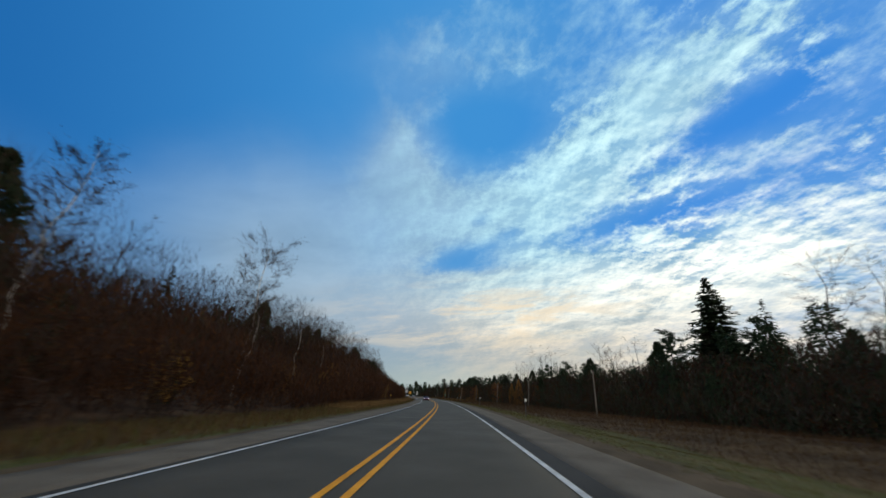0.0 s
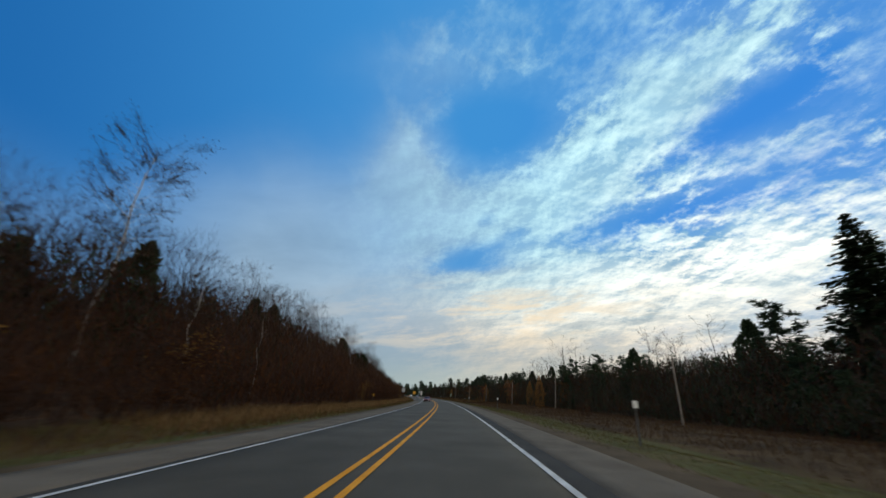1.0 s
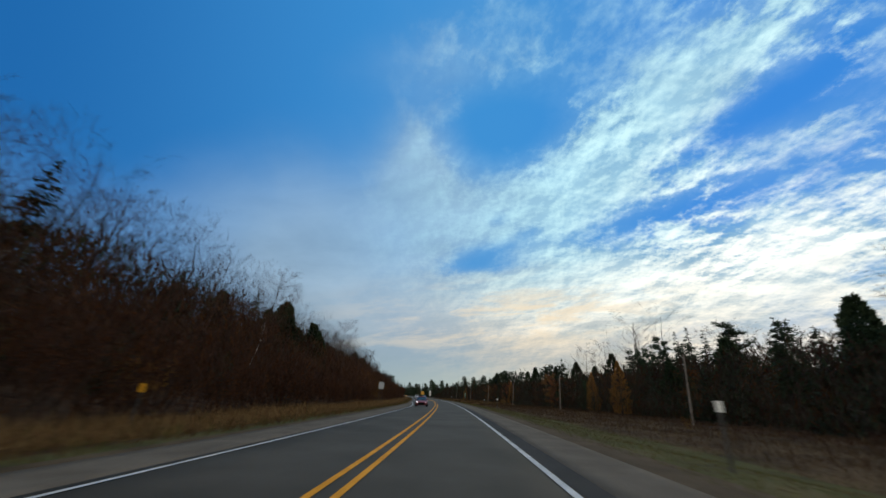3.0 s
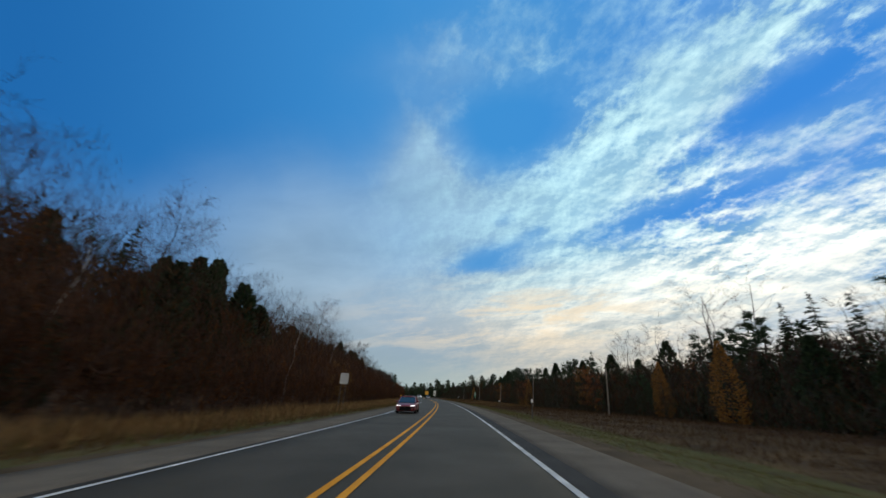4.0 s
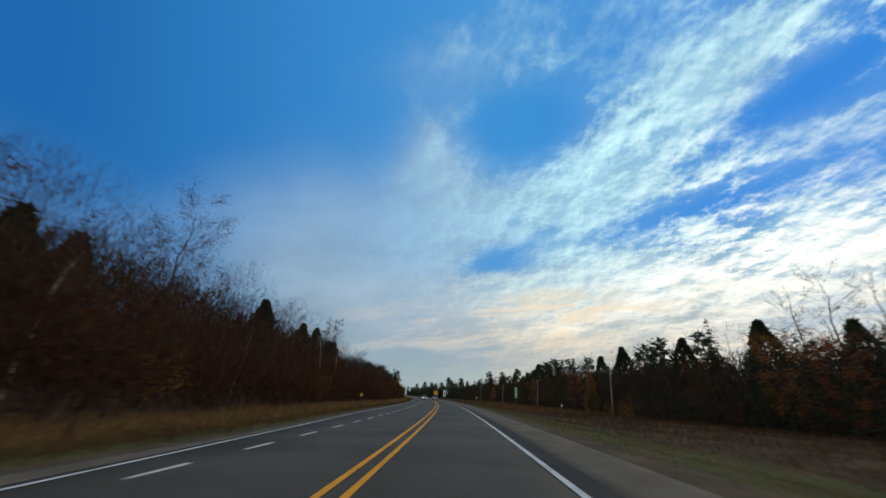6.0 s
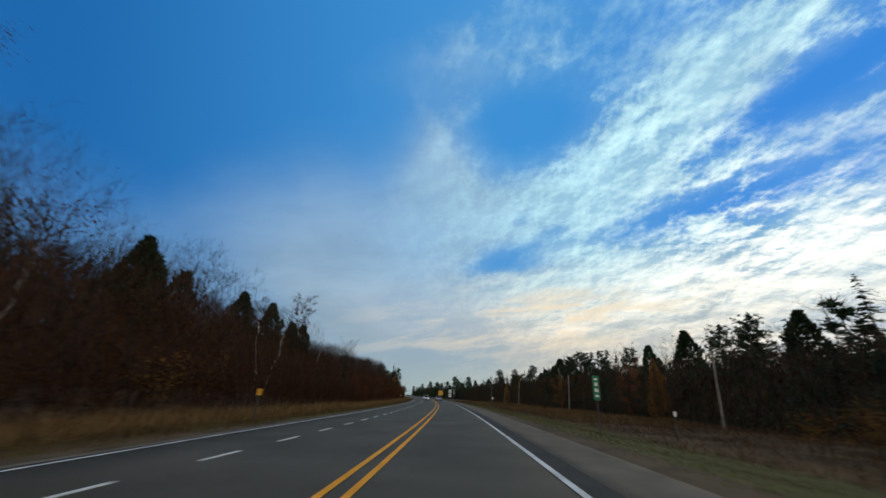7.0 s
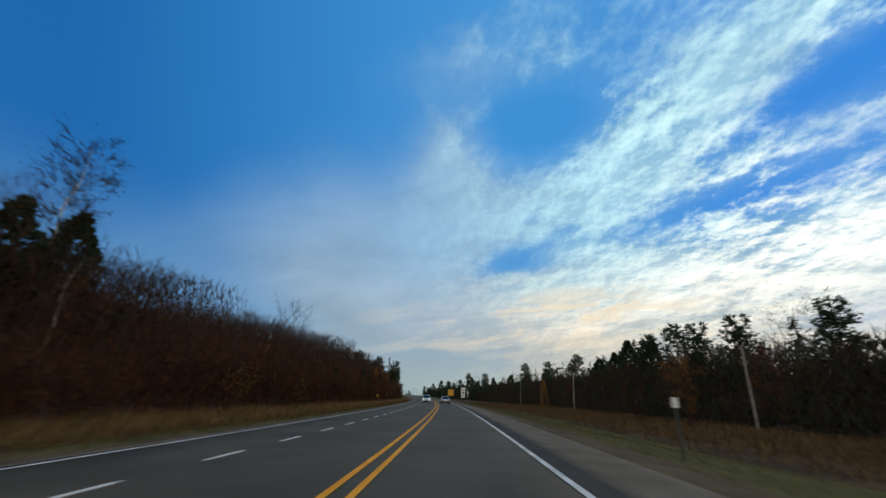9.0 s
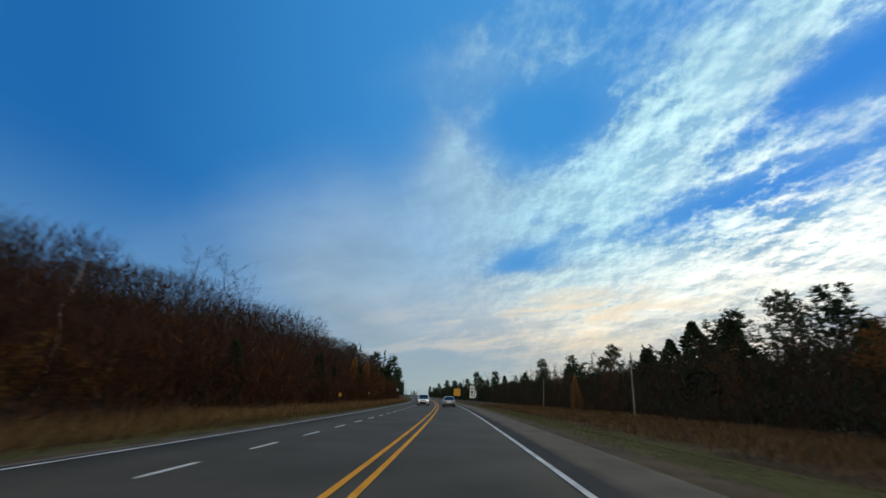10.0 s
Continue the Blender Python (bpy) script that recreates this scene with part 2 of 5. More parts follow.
# ---------------------------------------------------------------- materials
def material(name, colours, scale, rough=0.9, bump=0.0, bump_scale=None, vary=0.0, metal=0.0, coat=0.0, spread=(0.35, 0.65), detail=5.0):
    """Noise-mottled surface: colours from dark to light, scale in blotches a metre, vary: change of value from object to object."""
    m = bpy.data.materials.new(name)
    m.use_nodes = True
    nt = m.node_tree
    b = nt.nodes["Principled BSDF"]
    place = nt.nodes.new("ShaderNodeTexCoord").outputs["Object"]
    big = nt.nodes.new("ShaderNodeTexNoise")
    big.inputs["Scale"].default_value, big.inputs["Detail"].default_value = scale, detail
    nt.links.new(place, big.inputs["Vector"])
    ramp = nt.nodes.new("ShaderNodeValToRGB")
    while len(ramp.color_ramp.elements) < len(colours):
        ramp.color_ramp.elements.new(0.5)
    for k, (e, col) in enumerate(zip(ramp.color_ramp.elements, colours)):
        e.position = spread[0] + (spread[1] - spread[0]) * k / max(1, len(colours) - 1)
        e.color = (*col, 1)
    nt.links.new(big.outputs[0], ramp.inputs[0])
    out = ramp.outputs[0]
    grain = nt.nodes.new("ShaderNodeTexNoise")
    grain.inputs["Scale"].default_value = bump_scale or scale * 12
    grain.inputs["Detail"].default_value = 3
    nt.links.new(place, grain.inputs["Vector"])
    speck = nt.nodes.new("ShaderNodeMapRange")
    speck.inputs[1].default_value, speck.inputs[2].default_value = 0.3, 0.7
    speck.inputs[3].default_value, speck.inputs[4].default_value = 0.78, 1.22
    nt.links.new(grain.outputs[0], speck.inputs[0])
    hsv = nt.nodes.new("ShaderNodeHueSaturation")
    nt.links.new(out, hsv.inputs["Color"])
    value = speck.outputs[0]
    if vary:
        info = nt.nodes.new("ShaderNodeObjectInfo")
        mr = nt.nodes.new("ShaderNodeMapRange")
        mr.inputs[3].default_value, mr.inputs[4].default_value = 1 - vary, 1 + vary
        nt.links.new(info.outputs["Random"], mr.inputs[0])
        mul = nt.nodes.new("ShaderNodeMath")
        mul.operation = "MULTIPLY"
        nt.links.new(mr.outputs[0], mul.inputs[0])
        nt.links.new(value, mul.inputs[1])
        value = mul.outputs[0]
    nt.links.new(value, hsv.inputs["Value"])
    nt.links.new(hsv.outputs[0], b.inputs["Base Color"])
    b.inputs["Roughness"].default_value, b.inputs["Metallic"].default_value = rough, metal
    b.inputs["Coat Weight"].default_value = coat
    b.inputs["Specular IOR Level"].default_value = 0.08 if rough >= 0.7 else 0.5
    if bump:
        bn = nt.nodes.new("ShaderNodeBump")
        bn.inputs["Strength"].default_value, bn.inputs["Distance"].default_value = bump, 0.02
        nt.links.new(grain.outputs[0], bn.inputs["Height"])
        nt.links.new(bn.outputs[0], b.inputs["Normal"])
    return m


def foliage(name, colours, rough=0.75, through_light=0.25):
    """Leaves or needles: tone changes from clump to clump and from plant to plant."""
    m = bpy.data.materials.new(name)
    m.use_nodes = True
    nt = m.node_tree
    b = nt.nodes["Principled BSDF"]
    geo = nt.nodes.new("ShaderNodeNewGeometry")
    info = nt.nodes.new("ShaderNodeObjectInfo")
    add = nt.nodes.new("ShaderNodeMath")
    add.operation = "MULTIPLY_ADD"
    nt.links.new(geo.outputs["Random Per Island"], add.inputs[0])
    add.inputs[1].default_value = 0.6
    half = nt.nodes.new("ShaderNodeMath")
    half.operation = "MULTIPLY"
    half.inputs[1].default_value = 0.4
    nt.links.new(info.outputs["Random"], half.inputs[0])
    nt.links.new(half.outputs[0], add.inputs[2])
    ramp = nt.nodes.new("ShaderNodeValToRGB")
    while len(ramp.color_ramp.elements) < len(colours):
        ramp.color_ramp.elements.new(0.5)
    for k, (e, col) in enumerate(zip(ramp.color_ramp.elements, colours)):
        e.position, e.color = k / max(1, len(colours) - 1), (*col, 1)
    nt.links.new(add.outputs[0], ramp.inputs[0])
    nt.links.new(ramp.outputs[0], b.inputs["Base Color"])
    b.inputs["Roughness"].default_value = rough
    b.inputs["Specular IOR Level"].default_value = 0.12
    if through_light:
        tr = nt.nodes.new("ShaderNodeBsdfTranslucent")
        nt.links.new(ramp.outputs[0], tr.inputs[0])
        mx = nt.nodes.new("ShaderNodeMixShader")
        mx.inputs[0].default_value = through_light
        nt.links.new(b.outputs[0], mx.inputs[1])
        nt.links.new(tr.outputs[0], mx.inputs[2])
        nt.links.new(mx.outputs[0], nt.nodes["Material Output"].inputs[0])
    return m


def plain(name, colour, rough=0.5, metal=0.0, coat=0.0, emit=None, power=0.0):
    m = bpy.data.materials.new(name)
    m.use_nodes = True
    b = m.node_tree.nodes["Principled BSDF"]
    b.inputs["Base Color"].default_value = (*colour, 1)
    b.inputs["Roughness"].default_value, b.inputs["Metallic"].default_value = rough, metal
    b.inputs["Coat Weight"].default_value = coat
    b.inputs["Specular IOR Level"].default_value = 0.15 if rough > 0.7 else 0.5
    if emit:
        b.inputs["Emission Color"].default_value, b.inputs["Emission Strength"].default_value = (*emit, 1), power
    return m


ASPHALT = material("asphalt", [(0.060, 0.054, 0.041), (0.074, 0.066, 0.051), (0.088, 0.079, 0.062)], 0.35, 0.70, 0.5, 60)
SEAL = material("new_asphalt", [(0.036, 0.036, 0.034), (0.052, 0.051, 0.048)], 0.6, 0.85, 0.5, 60)
GRAVEL = material("gravel", [(0.112, 0.096, 0.075), (0.130, 0.112, 0.088), (0.150, 0.130, 0.103)], 0.8, 0.95, 0.9, 35)
EARTH = material("bare_earth", [(0.060, 0.044, 0.027), (0.100, 0.074, 0.046)], 0.7, 0.95, 0.6, 14)
VERGE = material("mown_verge", [(0.050, 0.045, 0.018), (0.066, 0.070, 0.022), (0.092, 0.078, 0.034)], 0.35, 0.95, 0.8, 18)
DRY = material("dry_grass", [(0.036, 0.024, 0.012), (0.064, 0.042, 0.020), (0.095, 0.063, 0.031)], 0.25, 0.95, 0.8, 12)
LITTER = material("leaf_litter", [(0.030, 0.020, 0.013), (0.062, 0.038, 0.022), (0.095, 0.055, 0.03)], 0.5, 0.95, 0.8, 9)
YELLOW = material("yellow_line_paint", [(0.60, 0.25, 0.016), (0.76, 0.34, 0.028)], 1.2, 0.7, 0.3, 40)
WHITE = material("white_line_paint", [(0.42, 0.43, 0.42), (0.62, 0.63, 0.62)], 1.4, 0.7, 0.3, 40)
BARK = material("grey_bark", [(0.030, 0.024, 0.020), (0.07, 0.057, 0.047)], 3.0, 0.9, 0.6, 25, vary=0.25)
BIRCH = material("birch_bark", [(0.05, 0.045, 0.04), (0.42, 0.39, 0.35), (0.56, 0.52, 0.47)], 2.2, 0.8, 0.3, 18, vary=0.12, spread=(0.36, 0.6))
TWIG = foliage("bare_twigs", [(0.024, 0.015, 0.012), (0.042, 0.026, 0.020), (0.062, 0.040, 0.030)], 0.85, 0.0)
TWIG_GREY = foliage("grey_twigs", [(0.055, 0.047, 0.042), (0.10, 0.088, 0.078)], 0.85, 0.0)
BRUSH = foliage("brown_brush", [(0.022, 0.010, 0.006), (0.042, 0.018, 0.010), (0.066, 0.029, 0.014)], 0.85, 0.1)
RUST = foliage("rust_leaves", [(0.055, 0.019, 0.007), (0.105, 0.038, 0.011), (0.16, 0.07, 0.018)], 0.75, 0.35)
GOLD = foliage("gold_leaves", [(0.17, 0.085, 0.02), (0.26, 0.14, 0.03), (0.22, 0.13, 0.04)], 0.75, 0.3)
NEEDLE = foliage("dark_needles", [(0.013, 0.024, 0.014), (0.026, 0.044, 0.022), (0.040, 0.060, 0.028)], 0.7, 0.08)
PINE = foliage("pine_needles", [(0.014, 0.030, 0.017), (0.028, 0.050, 0.026), (0.045, 0.070, 0.032)], 0.7, 0.1)
RUSSET = foliage("russet_leaves", [(0.14, 0.045, 0.018), (0.20, 0.07, 0.026), (0.24, 0.10, 0.035)], 0.75, 0.4)
ORANGE = foliage("orange_leaves", [(0.12, 0.052, 0.016), (0.18, 0.080, 0.022), (0.23, 0.115, 0.032)], 0.75, 0.35)
TAMARACK = foliage("larch_needles", [(0.15, 0.066, 0.018), (0.22, 0.102, 0.026), (0.29, 0.145, 0.038)], 0.75, 0.45)
BLADE = foliage("dry_blades", [(0.060, 0.036, 0.015), (0.105, 0.064, 0.027), (0.155, 0.10, 0.043)], 0.85, 0.25)
DULL = foliage("dead_stalks", [(0.036, 0.022, 0.011), (0.058, 0.037, 0.018), (0.085, 0.056, 0.028)], 0.85, 0.15)
STRAW = foliage("straw_blades", [(0.19, 0.11, 0.045), (0.29, 0.18, 0.078), (0.38, 0.25, 0.115)], 0.85, 0.3)
OLIVE = foliage("withered_leaves", [(0.045, 0.035, 0.018), (0.075, 0.058, 0.028), (0.11, 0.08, 0.038)], 0.8, 0.3)
BLADE_GREEN = foliage("green_blades", [(0.060, 0.074, 0.020), (0.098, 0.112, 0.030), (0.145, 0.135, 0.046)], 0.85, 0.25)


# ---------------------------------------------------------------- mesh helpers
class Shape:
    """Vertices and faces gathered in lists, then linked as one mesh."""

    def __init__(self):
        self.v, self.f, self.k = [], [], []

    def tri(self, a, b, c, k=0):
        n = len(self.v)
        self.v += [tuple(a), tuple(b), tuple(c)]
        self.f.append((n, n + 1, n + 2))
        self.k.append(k)

    def quad(self, a, b, c, d, k=0):
        n = len(self.v)
        self.v += [tuple(a), tuple(b), tuple(c), tuple(d)]
        self.f.append((n, n + 1, n + 2, n + 3))
        self.k.append(k)

    def tube(self, pts, radii, sides=5, k=0):
        """A tapered limb along pts."""
        n0 = len(self.v)
        for i, p in enumerate(pts):
            d = (pts[min(i + 1, len(pts) - 1)] - pts[max(i - 1, 0)]).normalized()
            e = d.orthogonal().normalized()
            g = d.cross(e)
            for j in range(sides):
                w = 2 * math.pi * j / sides
                self.v.append(tuple(p + (e * math.cos(w) + g * math.sin(w)) * radii[i]))
        for i in range(len(pts) - 1):
            for j in range(sides):
                a, b = n0 + i * sides + j, n0 + i * sides + (j + 1) % sides
                self.f.append((a, b, b + sides, a + sides))
                self.k.append(k)

    def box(self, lo, hi, k=0, m=None):
        n = len(self.v)
        for z in (lo[2], hi[2]):
            for x, y in ((lo[0], lo[1]), (hi[0], lo[1]), (hi[0], hi[1]), (lo[0], hi[1])):
                p = Vector((x, y, z))
                self.v.append(tuple(m @ p if m else p))
        for f in ((3, 2, 1, 0), (4, 5, 6, 7), (0, 1, 5, 4), (1, 2, 6, 5), (2, 3, 7, 6), (3, 0, 4, 7)):
            self.f.append(tuple(n + q for q in f))
            self.k.append(k)

    def grid(self, rows, k=0):
        """A sheet through rows of points."""
        n, w = len(self.v), len(rows[0])
        for r in rows:
            self.v += [tuple(p) for p in r]
        for i in range(len(rows) - 1):
            for j in range(w - 1):
                a = n + i * w + j
                self.f.append((a, a + 1, a + w + 1, a + w))
                self.k.append(k)

    def mesh(self, name, materials, smooth=False):
        me = bpy.data.meshes.new(name)
        me.from_pydata(self.v, [], self.f)
        for m in materials:
            me.materials.append(m)
        if len(materials) > 1:
            me.polygons.foreach_set("material_index", self.k)
        if smooth:
            me.shade_smooth()
        return me


def part(name, shape, materials, parent, label="", smooth=False):
    mats = materials if isinstance(materials, (list, tuple)) else [materials]
    me = shape if isinstance(shape, bpy.types.Mesh) else shape.mesh(name, mats, smooth)
    ob = new(name, me)
    ob.parent = parent
    if label:
        tagged(ob, label)
    return ob

# ---------------------------------------------------------------- ground and road
def ribbon(shape, s_list, u_lo, u_hi, lift, thick=0.0, k=0, parts=2):
    """A strip that follows the road between two offsets (numbers or functions of s), raised by lift."""
    rows = []
    for s in s_list:
        lo = u_lo(s) if callable(u_lo) else u_lo
        hi = u_hi(s) if callable(u_hi) else u_hi
        us = np.linspace(lo, hi, parts)
        row = [ground_at(s, u) + Vector((0, 0, lift)) for u in us]
        if thick:
            row = [row[0] - Vector((0, 0, thick))] + row + [row[-1] - Vector((0, 0, thick))]
        rows.append(row)
    shape.grid(rows, k)


def edge(s):
    return float(left_edge(s))


RIGHT_LINE = 3.66
S_ROAD = list(np.arange(-40, 420, 4.0)) + list(np.arange(420, 1500, 20.0))

sheet = Shape()
us = [-900, -500, -250, -140, -90, -60, -45, -34, -27, -22, -19, -16.5, -14.5, -13, -12, -11, -10, -9, -8, -7, -6, -4, 0, 4, 5, 6, 6.6, 7.2, 8, 9, 10, 11,
      12, 13.5, 15, 17, 19, 22, 26, 30, 36, 45, 60, 90, 140, 250, 500, 1000, 2000]
ss = [-390, -250, -150, -90, -60] + list(np.arange(-40, 420, 4.0)) + list(np.arange(420, 800, 20.0)) + [850, 950, 1100, 1300, 1600, 2000, 2590]
rows = []
for s in ss:
    row = []
    for u in us:
        p = ground_at(s, u)
        if left_verge(s) + 0.2 < u < 5.9:
            p.z -= 0.18
        row.append(p)
    rows.append(row)
sheet.grid(rows)
w = len(us)
for q in range(len(sheet.f)):
    i, j = divmod(q, w - 1)
    mid, le = (us[j] + us[j + 1]) / 2, float(left_verge(ss[i]))
    if mid > 24 or mid < le - 5.5:
        sheet.k[q] = 2
    elif mid > 14.2 or mid < le - 0.9:
        sheet.k[q] = 1
    elif mid < 7.1 and mid > le - 0.5:
        sheet.k[q] = 3
ground = tagged(new("ground", sheet.mesh("ground", [VERGE, DRY, LITTER, EARTH], True)), "autumn ground of mown verge, dry grass and leaf litter", "ground", kind="structure")

tar = Shape()
ribbon(tar, S_ROAD, lambda s: edge(s) - 0.3, RIGHT_LINE + 0.60, 0.0, 0.15, parts=7)
road = tagged(new("road", tar.mesh("road", [ASPHALT], True)), "worn grey asphalt highway bending gently", "road", kind="structure")
strip = Shape()
ribbon(strip, S_ROAD, RIGHT_LINE + 0.12, RIGHT_LINE + 0.60, 0.006)
part("paved_edge", strip, SEAL, road, "darker strip of newer asphalt")
for name, lo, hi, paint, label in (
        ("centre_line", -0.285, -0.155, YELLOW, "solid yellow centre line"),
        ("centre_line", 0.11, 0.24, YELLOW, "solid yellow centre line"),
        ("edge_line", RIGHT_LINE - 0.07, RIGHT_LINE + 0.07, WHITE, "solid white edge line"),
        ("edge_line", lambda s: edge(s) - 0.055, lambda s: edge(s) + 0.055, WHITE, "solid white edge line")):
    line = Shape()
    ribbon(line, S_ROAD, lo, hi, 0.012)
    part(name, line, paint, road, label)

for name, lo, hi in (("shoulder_right", RIGHT_LINE + 0.60, 6.1), ("shoulder_left", lambda s: float(left_verge(s)), lambda s: edge(s) - 0.3)):
    side_strip = Shape()
    ribbon(side_strip, S_ROAD, lo, hi, -0.012, 0.15, parts=5)
    tagged(new(name, side_strip.mesh(name, [GRAVEL], True)), "gravel shoulder beside the highway", "shoulder", kind="structure")

# ---------------------------------------------------------------- plants
def bent(base, tip, bow, rnd, n=4):
    """Points of a slightly crooked limb."""
    d = tip - base
    e = d.orthogonal().normalized() * (bow * d.length)
    return [base.lerp(tip, i / n) + e * math.sin(math.pi * i / n) + Vector((rnd.uniform(-1, 1), rnd.uniform(-1, 1), 0)) * (0.03 * d.length * (0 < i < n)) for i in range(n + 1)]


def sliver(shape, p, d, length, width, rnd, k=0):
    """A twig or needle spray: one thin triangle."""
    e = d.cross(Vector((rnd.uniform(-1, 1), rnd.uniform(-1, 1), rnd.uniform(-1, 1)))).normalized() * width
    shape.tri(p - e, p + e, p + d * length, k)


def fleck(shape, p, size, rnd, k=0):
    """A leaf, or a small clump of leaves."""
    a = Vector((rnd.gauss(0, 1), rnd.gauss(0, 1), rnd.gauss(0, 1))).normalized()
    b = a.orthogonal().normalized()
    b = (b + a.cross(b) * rnd.uniform(-1, 1)).normalized()
    c = a.cross(b)
    shape.quad(p - b * size, p - c * size * 0.6, p + b * size, p + c * size * 0.6, k)


def bare_tree(seed, tall, spread, low=0.35, limbs=16, twigs=2200, leaves=0, lean=0.0, fat=0.010, twig_wide=0.006, leaf=(0.022, 0.05), rise=(0.55, 1.3)):
    """Leafless broad-leaved tree: two meshes, the wood and the twigs."""
    rnd = random.Random(seed)
    wood, fine_wood = Shape(), Shape()
    top = Vector((lean * tall, rnd.uniform(-0.03, 0.03) * tall, tall))
    stem = bent(Vector((0, 0, -0.4)), top, rnd.uniform(-0.03, 0.03), rnd, 7)
    r0 = fat * tall
    wood.tube(stem, [r0 * (1 - 0.93 * (i / 7) ** 0.9) + 0.006 for i in range(8)], 7)
    ends = []

    def on_stem(f):
        i = min(int(f * 7), 6)
        return stem[i].lerp(stem[i + 1], f * 7 - i)

    for n in range(limbs):
        f = low + (0.97 - low) * (n + rnd.random()) / limbs
        base = on_stem(f)
        w = n * 2.4 + rnd.uniform(-0.5, 0.5)
        reach = spread * (0.45 + 0.55 * math.sin(math.pi * min(1, (1.05 - f) / (1.1 - low)) ** 0.8)) * rnd.uniform(0.7, 1.15)
        up = reach * rnd.uniform(*rise)
        tip = base + Vector((math.cos(w) * reach, math.sin(w) * reach, up))
        limb = bent(base, tip, rnd.uniform(-0.08, 0.08), rnd, 4)
        r = r0 * 0.23 * (1.1 - f)
        wood.tube(limb, [r, r * 0.72, r * 0.48, r * 0.28, 0.004], 4)
        for m in range(5):
            g = rnd.uniform(0.25, 0.95)
            i = min(int(g * 4), 3)
            b0 = limb[i].lerp(limb[i + 1], g * 4 - i)
            d = Vector((math.cos(w) + rnd.uniform(-1, 1), math.sin(w) + rnd.uniform(-1, 1), rnd.uniform(0.2, 1.4))).normalized()
            b1 = b0 + d * reach * rnd.uniform(0.25, 0.6)
            kink = b0.lerp(b1, 0.5) + Vector((rnd.uniform(-1, 1), rnd.uniform(-1, 1), 0.6)) * 0.08 * reach
            for turn_way in range(2):
                sliver(fine_wood, b0, (kink - b0).normalized(), (kink - b0).length * 1.05, r * 0.30 + 0.004, rnd, 0)
                sliver(fine_wood, kink - (b1 - kink) * 0.06, (b1 - kink).normalized(), (b1 - kink).length * 1.06, r * 0.18 + 0.004, rnd, 0)
            ends.append((b0, b1))
        ends.append((limb[2], tip))
    ends.append((on_stem(0.85), top))
    for n in range(twigs):
        b0, b1 = rnd.choice(ends)
        p = b0.lerp(b1, rnd.uniform(0.15, 1.0))
        d = ((b1 - b0).normalized() + Vector((rnd.gauss(0, 0.85), rnd.gauss(0, 0.85), rnd.gauss(0.1, 0.7)))).normalized()
        sliver(fine_wood, p, d, rnd.uniform(0.25, 1.0) * spread * 0.24, twig_wide * rnd.uniform(0.6, 1.3), rnd, 0)
    for n in range(leaves):
        b0, b1 = rnd.choice(ends)
        p = b0.lerp(b1, rnd.uniform(0.3, 1.1)) + Vector((rnd.gauss(0, 0.25), rnd.gauss(0, 0.25), rnd.gauss(0, 0.25)))
        fleck(fine_wood, p, rnd.uniform(*leaf), rnd, 1)
    return wood, fine_wood


def conifer(seed, tall, wide, whorls=24, per=7, droop=0.25, power=0.9, bare=0.08, clump=1.0, ragged=0.25, needles=11):
    """Spruce or fir: trunk mesh and a crown of boughs, each a fan of many small sprays."""
    rnd = random.Random(seed)
    wood, crown = Shape(), Shape()
    wood.tube([Vector((0, 0, -0.4)), Vector((0.02 * tall * rnd.uniform(-1, 1), 0, tall * 0.5)), Vector((0, 0, tall * 0.99))], [tall * 0.013, tall * 0.008, 0.008], 6)
    whorls = int(max(whorls, tall * 2.5))
    for n in range(whorls):
        f = bare + (1 - bare) * (n + rnd.uniform(0, 1.0)) / whorls
        z = f * tall
        reach = wide * (1 - f) ** power * 1.02 + 0.10
        count = max(3, int(per * (0.55 + 0.6 * (1 - f))))
        for m in range(count):
            w = 2 * math.pi * (m + rnd.random() * 0.8) / count + n
            r = reach * rnd.uniform(1 - ragged * 1.6, 1 + ragged * 0.7)
            out = Vector((math.cos(w), math.sin(w), 0))
            tip = Vector((0, 0, z)) + out * r + Vector((0, 0, -droop * r + 0.12 * r * (f > 0.7)))
            lift = Vector((0, 0, rnd.uniform(-0.5, 0.5) * tall / whorls * 1.6))
            tip += lift + Vector((0, 0, rnd.uniform(-0.2, 0.16) * r))
            base = Vector((0, 0, z + 0.05 * r)) + lift
            if r > 1.0:
                wood.tube([base, base.lerp(tip, 0.9)], [0.012 + 0.008 * r, 0.004], 3)
            acr = out.cross(Vector((0, 0, 1)))
            for j in range(needles):
                g = (j + rnd.random()) / needles
                p = base.lerp(tip, 0.12 + 0.86 * g) + Vector((0, 0, rnd.uniform(-0.06, 0.04) * r))
                side_way = rnd.choice((-1, 1)) * rnd.uniform(0.3, 1.1)
                d = (out * 0.8 + acr * side_way + Vector((0, 0, rnd.uniform(-0.55, 0.12)))).normalized()
                size = clump * (0.26 + 0.34 * r * (1.0 - 0.65 * g)) * rnd.uniform(0.7, 1.25)
                e = d.cross(Vector((rnd.uniform(-0.6, 0.6), rnd.uniform(-0.6, 0.6), 1))).normalized() * size * 0.31
                q = p + d * size * 0.45
                crown.quad(p, q - e, p + d * size, q + e + Vector((0, 0, -0.06 * size)))
    for j in range(6):
        sliver(crown, Vector((0, 0, tall * 0.96)), Vector((rnd.uniform(-0.3, 0.3), rnd.uniform(-0.3, 0.3), 1)).normalized(), tall * 0.045, 0.05, rnd)
    return wood, crown


